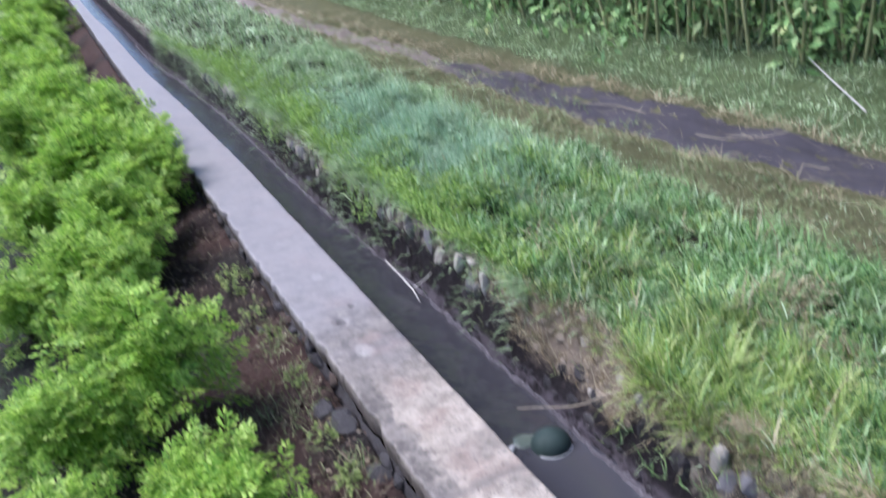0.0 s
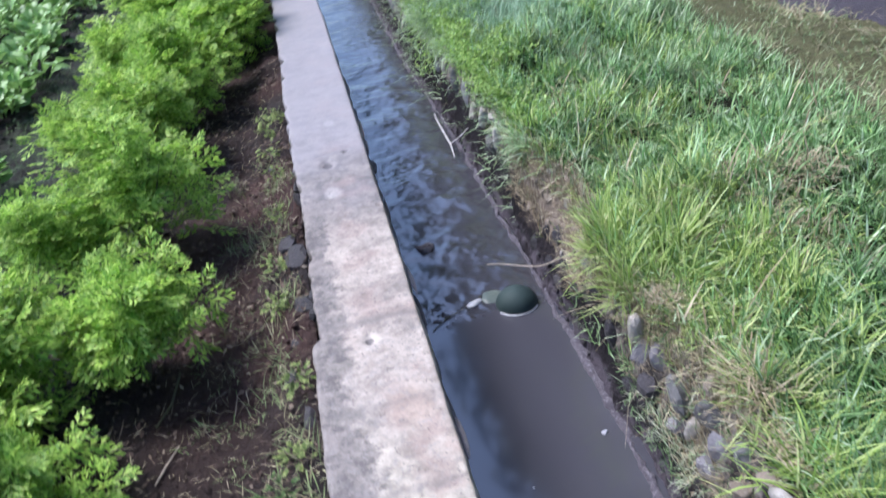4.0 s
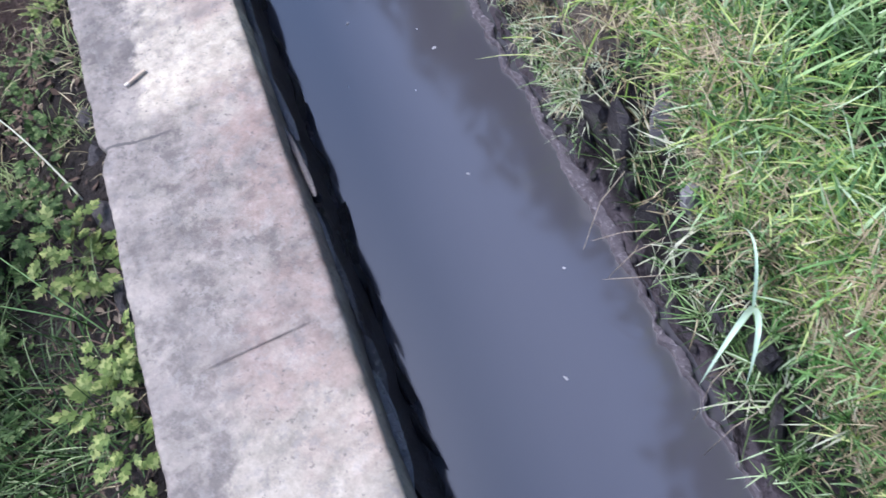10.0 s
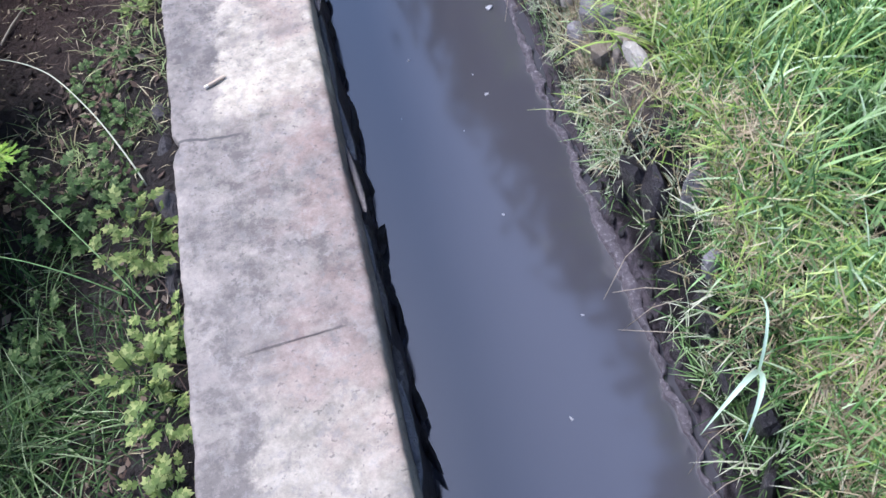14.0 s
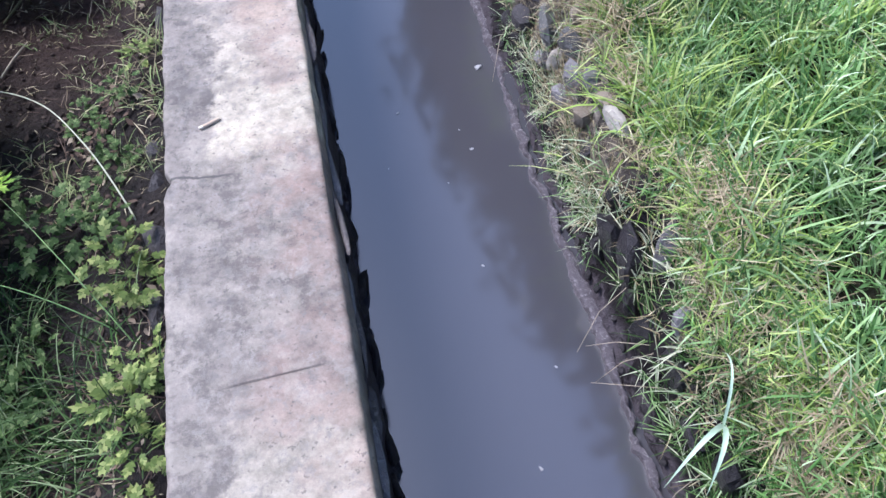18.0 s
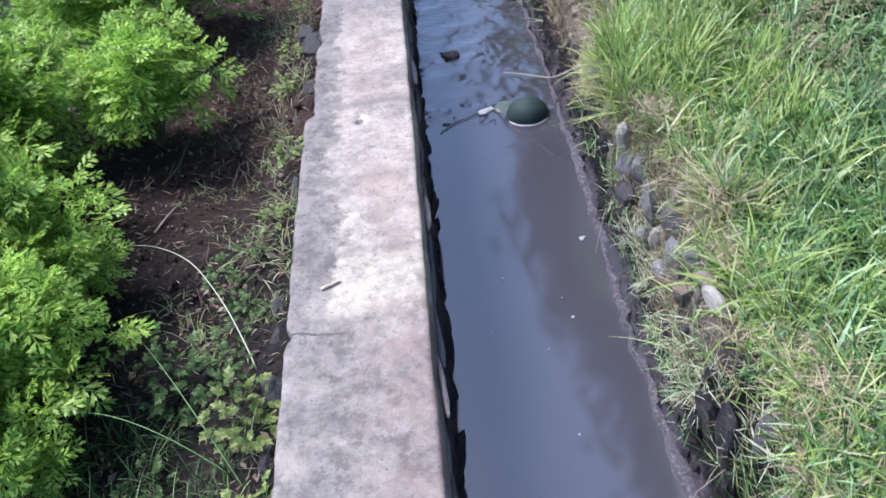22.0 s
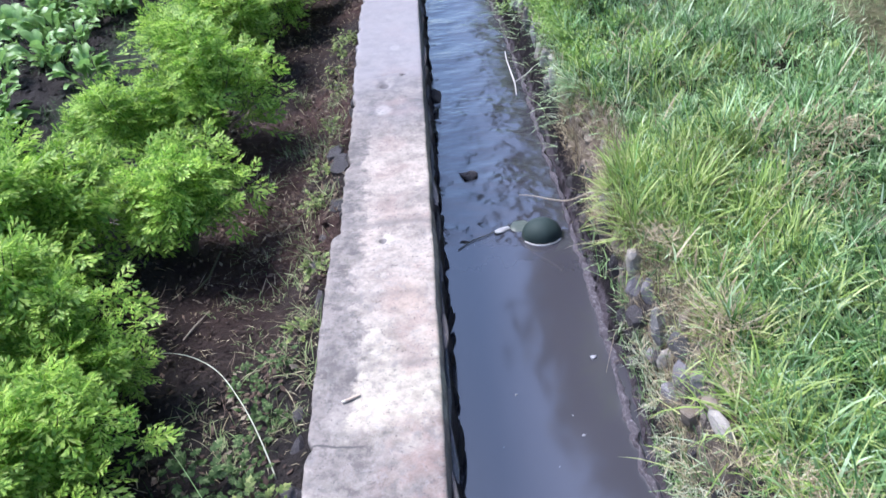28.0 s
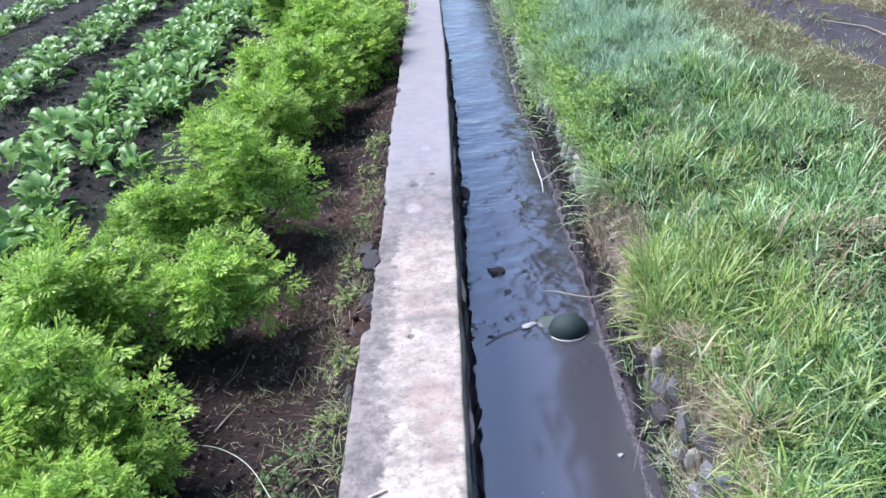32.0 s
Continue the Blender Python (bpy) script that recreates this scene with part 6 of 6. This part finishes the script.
rod("twig", [(0.27, 1.36, WATER_Z + 0.003), (0.34, 1.42, WATER_Z + 0.006), (0.42, 1.455, WATER_Z + 0.006), (0.52, 1.52, WATER_Z + 0.004)], [0.0018, 0.0024, 0.002, 0.0015], STEM, "dark twig caught across the current", "twig")
WHITE = make_plain("white_plastic", (0.38, 0.38, 0.39), (0.62, 0.62, 0.62), 60, 0.5)


FOAM = make_plain("thin_foam", (0.20, 0.20, 0.22), (0.36, 0.36, 0.39), 90, 0.6)


def scrap(name, x, y, size, seed, label, category="litter", tall=0.35, slim=0.7, turn=None):
    r = np.random.default_rng(seed)
    bm = bmesh.new()
    for p in r.normal(size=(22, 3)):
        p = p / np.linalg.norm(p) * r.uniform(0.5, 1.0)
        bm.verts.new((p[0] * size, p[1] * size * slim, p[2] * size * tall))
    bmesh.ops.convex_hull(bm, input=bm.verts)
    bmesh.ops.delete(bm, geom=[v for v in bm.verts if not v.link_faces], context="VERTS")
    ob = part(name, bm_mesh(name, bm, FOAM if category == "foam" or size < 0.02 else WHITE), m=Matrix.LocRotScale((x, y, WATER_Z + size * tall * 0.4), Euler((0, 0, r.uniform(0, 6) if turn is None else turn)), None))
    return tagged(ob, label, category)


scrap("plastic_scrap", 0.478, 1.475, 0.05, 1, "crumpled white plastic scrap caught on a twig", slim=0.34, turn=0.5)
scrap("plastic_scrap", 0.725, 0.60, 0.018, 2, "small white scrap floating near the bank")
scrap("foam_fleck", 0.62, 0.24, 0.009, 3, "tiny pale fleck floating on the water", "foam", 0.2)
for k in range(9):
    s = k / 8
    scrap("foam_fleck", 0.27 + 0.27 * s + float(rng.normal(0, 0.006)), 1.35 + 0.15 * s + float(rng.normal(0, 0.008)), 0.004 + 0.003 * (k % 3 == 0), 40 + k, "white foam fleck caught on a twig", "foam", 0.3)
arc = [(0.655 + 0.094 * math.cos(s), 1.42 + 0.088 * math.sin(s), WATER_Z + 0.002) for s in np.linspace(-2.7, -0.5, 14)]
rod("foam_line", arc, [0.001] + [0.0035] * 12 + [0.001], WHITE, "thin line of white foam against the ball", "foam")
for k, (x, y) in enumerate(((0.52, 0.12), (0.55, -0.2), (0.42, 0.45), (0.60, 0.33), (0.66, -0.55), (0.55, -0.8), (0.35, 0.22))):
    scrap("foam_fleck", x, y, 0.0045 + 0.002 * (k % 3), 10 + k, "small white foam fleck on the murky water", "foam", 0.25)

# ---- the forked reed leaf on the bank ----
REED = make_plain("pale_reed_leaf", (0.30, 0.42, 0.30), (0.44, 0.55, 0.42), 25, 0.5)


def reed_leaf(foot, tips, widths):
    root = new("reed_shoot")
    for tip, width in zip(tips, widths):
        foot_v, tip_v = np.array(foot, float), np.array(tip, float)
        s = np.linspace(0, 1, 8)
        line = foot_v + (tip_v - foot_v) * s[:, None] + np.array([0, 0, 1.0]) * (0.07 * 4 * s * (1 - s))[:, None]
        d = tip_v - foot_v
        side = np.array([-d[1], d[0], 0]) / np.hypot(d[0], d[1])
        half = width / 2 * np.clip(1.02 - s**2.5, 0.05, 1)
        v = np.stack([line - half[:, None] * side, line + [0, 0, -0.002], line + half[:, None] * side], 1)
        part("leaf", mesh_of("leaf", v, grid_quads(8, 3), REED, True), root)
    return tagged(root, "broad pale green forked reed shoot on the bank edge", "grass")


reed_leaf((0.842, -0.93, -0.10), [(0.70, -1.01, -0.13), (0.772, -1.04, -0.14), (0.885, -0.80, -0.06)], (0.011, 0.011, 0.006))

# ---- roots and thin stems hanging into the water ----
for k in range(9):
    y = float(rng.uniform(-1.2, 3.2))
    dy = float(rng.normal(0, 0.09))
    reach = float(rng.uniform(0.03, 0.09))
    rod("hanging_root", [(0.84, y, -0.3), (0.80 - reach * 0.4, y + dy * 0.4, -0.33), (0.79 - reach, y + dy, float(rng.uniform(-0.47, -0.40)))], [0.0011, 0.0010, 0.0006], TWIG, "thin dry stem hanging out over the water", "stem", 4)


# ---- the hedge beyond the track ----
CANE = make_plain("pale_cane", (0.14, 0.15, 0.07), (0.32, 0.31, 0.15), 10)


def tall_shrub(seed, height=2.9, spread=0.95, leaves=1500):
    r = np.random.default_rng(seed)
    root = new("tall_shrub")
    for k in range(9):
        a = r.uniform(0, 6.28)
        x, y = r.normal(0, spread * 0.35, 2)
        pts = [np.array([x * 0.7, y * 0.7, -0.05])] + [np.array([x + 0.06 * j * math.cos(a), y + 0.06 * j * math.sin(a), height * j / 5]) + r.normal(0, 0.04, 3) for j in range(1, 6)]
        part("cane", mesh_of("cane", *tube(pts, [0.022, 0.02, 0.017, 0.014, 0.010, 0.006], 5), CANE, True), root, "thin upright yellowish cane")
    n = leaves
    clump = r.normal(0, 1, (60, 3)) * [spread * 0.5, spread * 0.5, 0] + np.stack([np.zeros(60), np.zeros(60), height * r.uniform(0.03, 1.05, 60)], -1)
    places = clump[r.integers(60, size=n)] + r.normal(0, 0.13, (n, 3))
    places[:, 2] = np.maximum(places[:, 2], 0.04)
    leaf = np.array([(0, 0, 0), (0.45, 0.2, -0.03), (1, 0, -0.18), (0.45, -0.2, -0.03)])
    v = turned(leaf, places, r.uniform(0, 6.28, n), r.normal(-0.4, 0.5, n), r.normal(0, 0.5, n), r.uniform(0.08, 0.17, n))
    part("crown", mesh_of("crown", v, quads_of(v), SHRUB), root, "dense dark green hanging leaves")
    return tagged(root, "tall dense green shrub with upright canes", "shrub", "hedge beyond the track")


SHRUBS = [tall_shrub(700 + k) for k in range(4)]
hedge = [(float(np.interp(1.4 + 0.62 * k, (2, 3.5, 5, 14, 20), (6.1, 5.85, 5.45, 5.3, 5.3))) + float(rng.normal(0, 0.12)), 1.4 + 0.62 * k, float(rng.uniform(0.9, 1.15))) for k in range(26)]
hedge += [(6.3 + float(rng.normal(0, 0.15)), 1.8 + 0.9 * k, float(rng.uniform(1.0, 1.2))) for k in range(18)]
plant_out(SHRUBS, hedge)


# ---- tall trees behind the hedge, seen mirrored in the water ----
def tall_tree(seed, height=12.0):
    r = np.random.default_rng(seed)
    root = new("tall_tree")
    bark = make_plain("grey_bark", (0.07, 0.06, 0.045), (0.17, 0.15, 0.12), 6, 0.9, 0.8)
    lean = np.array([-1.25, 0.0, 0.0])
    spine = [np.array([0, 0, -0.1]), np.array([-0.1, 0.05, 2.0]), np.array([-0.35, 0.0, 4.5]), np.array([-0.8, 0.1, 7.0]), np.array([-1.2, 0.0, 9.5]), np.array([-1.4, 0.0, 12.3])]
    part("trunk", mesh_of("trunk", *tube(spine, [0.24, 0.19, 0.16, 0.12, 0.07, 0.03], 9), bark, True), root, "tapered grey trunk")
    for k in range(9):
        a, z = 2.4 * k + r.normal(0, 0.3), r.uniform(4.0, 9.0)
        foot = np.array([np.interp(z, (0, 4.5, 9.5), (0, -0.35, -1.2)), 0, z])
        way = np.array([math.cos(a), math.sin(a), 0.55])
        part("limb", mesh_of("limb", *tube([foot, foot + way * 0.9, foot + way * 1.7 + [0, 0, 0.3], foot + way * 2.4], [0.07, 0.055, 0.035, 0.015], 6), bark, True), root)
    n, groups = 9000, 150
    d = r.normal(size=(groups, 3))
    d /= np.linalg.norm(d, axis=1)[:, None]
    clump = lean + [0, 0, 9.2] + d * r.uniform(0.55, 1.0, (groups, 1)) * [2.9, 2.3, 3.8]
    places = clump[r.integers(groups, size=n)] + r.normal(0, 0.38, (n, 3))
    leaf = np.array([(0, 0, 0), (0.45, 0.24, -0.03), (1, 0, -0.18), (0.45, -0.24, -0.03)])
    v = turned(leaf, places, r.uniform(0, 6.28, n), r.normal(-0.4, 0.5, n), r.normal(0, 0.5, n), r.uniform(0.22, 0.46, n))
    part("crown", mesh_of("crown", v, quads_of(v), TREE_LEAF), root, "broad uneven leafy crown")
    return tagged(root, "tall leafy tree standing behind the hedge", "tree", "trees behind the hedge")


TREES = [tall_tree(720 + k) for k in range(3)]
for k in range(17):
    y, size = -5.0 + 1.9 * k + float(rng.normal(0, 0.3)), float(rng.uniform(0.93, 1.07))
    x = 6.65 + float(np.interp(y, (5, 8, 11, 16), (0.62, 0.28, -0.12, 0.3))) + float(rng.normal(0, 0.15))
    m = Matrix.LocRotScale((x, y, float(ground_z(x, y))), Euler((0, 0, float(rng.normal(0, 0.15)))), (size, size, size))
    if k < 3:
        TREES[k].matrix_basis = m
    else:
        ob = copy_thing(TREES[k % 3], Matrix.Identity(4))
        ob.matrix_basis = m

rod("fallen_pole", [(5.1, 3.95, 0.12), (4.75, 3.38, 0.05), (4.40, 2.83, 0.0)], [0.006, 0.008, 0.008], make_plain("grey_wood", (0.28, 0.27, 0.25), (0.45, 0.43, 0.4), 30), "bleached wooden pole lying on the grass", "pole")


# ---- bent pale stalks lying on the track ----
for pts in (((3.15, 2.35), (3.28, 2.42), (3.38, 2.30)), ((3.25, 3.35), (3.32, 3.12), (3.48, 3.02), (3.55, 3.2)), ((3.45, 3.25), (3.55, 3.0), (3.68, 2.9)), ((3.05, 5.3), (3.35, 5.6), (3.5, 6.2)), ((3.1, 4.6), (3.3, 4.3), (3.32, 4.0))):
    line = [(x, y, float(ground_z(x, y)) + 0.03) for x, y in pts]
    rod("dry_stalk", line, [0.0035] * len(line), TWIG, "bent pale stalk lying on the cinder track", "stalk", 5)
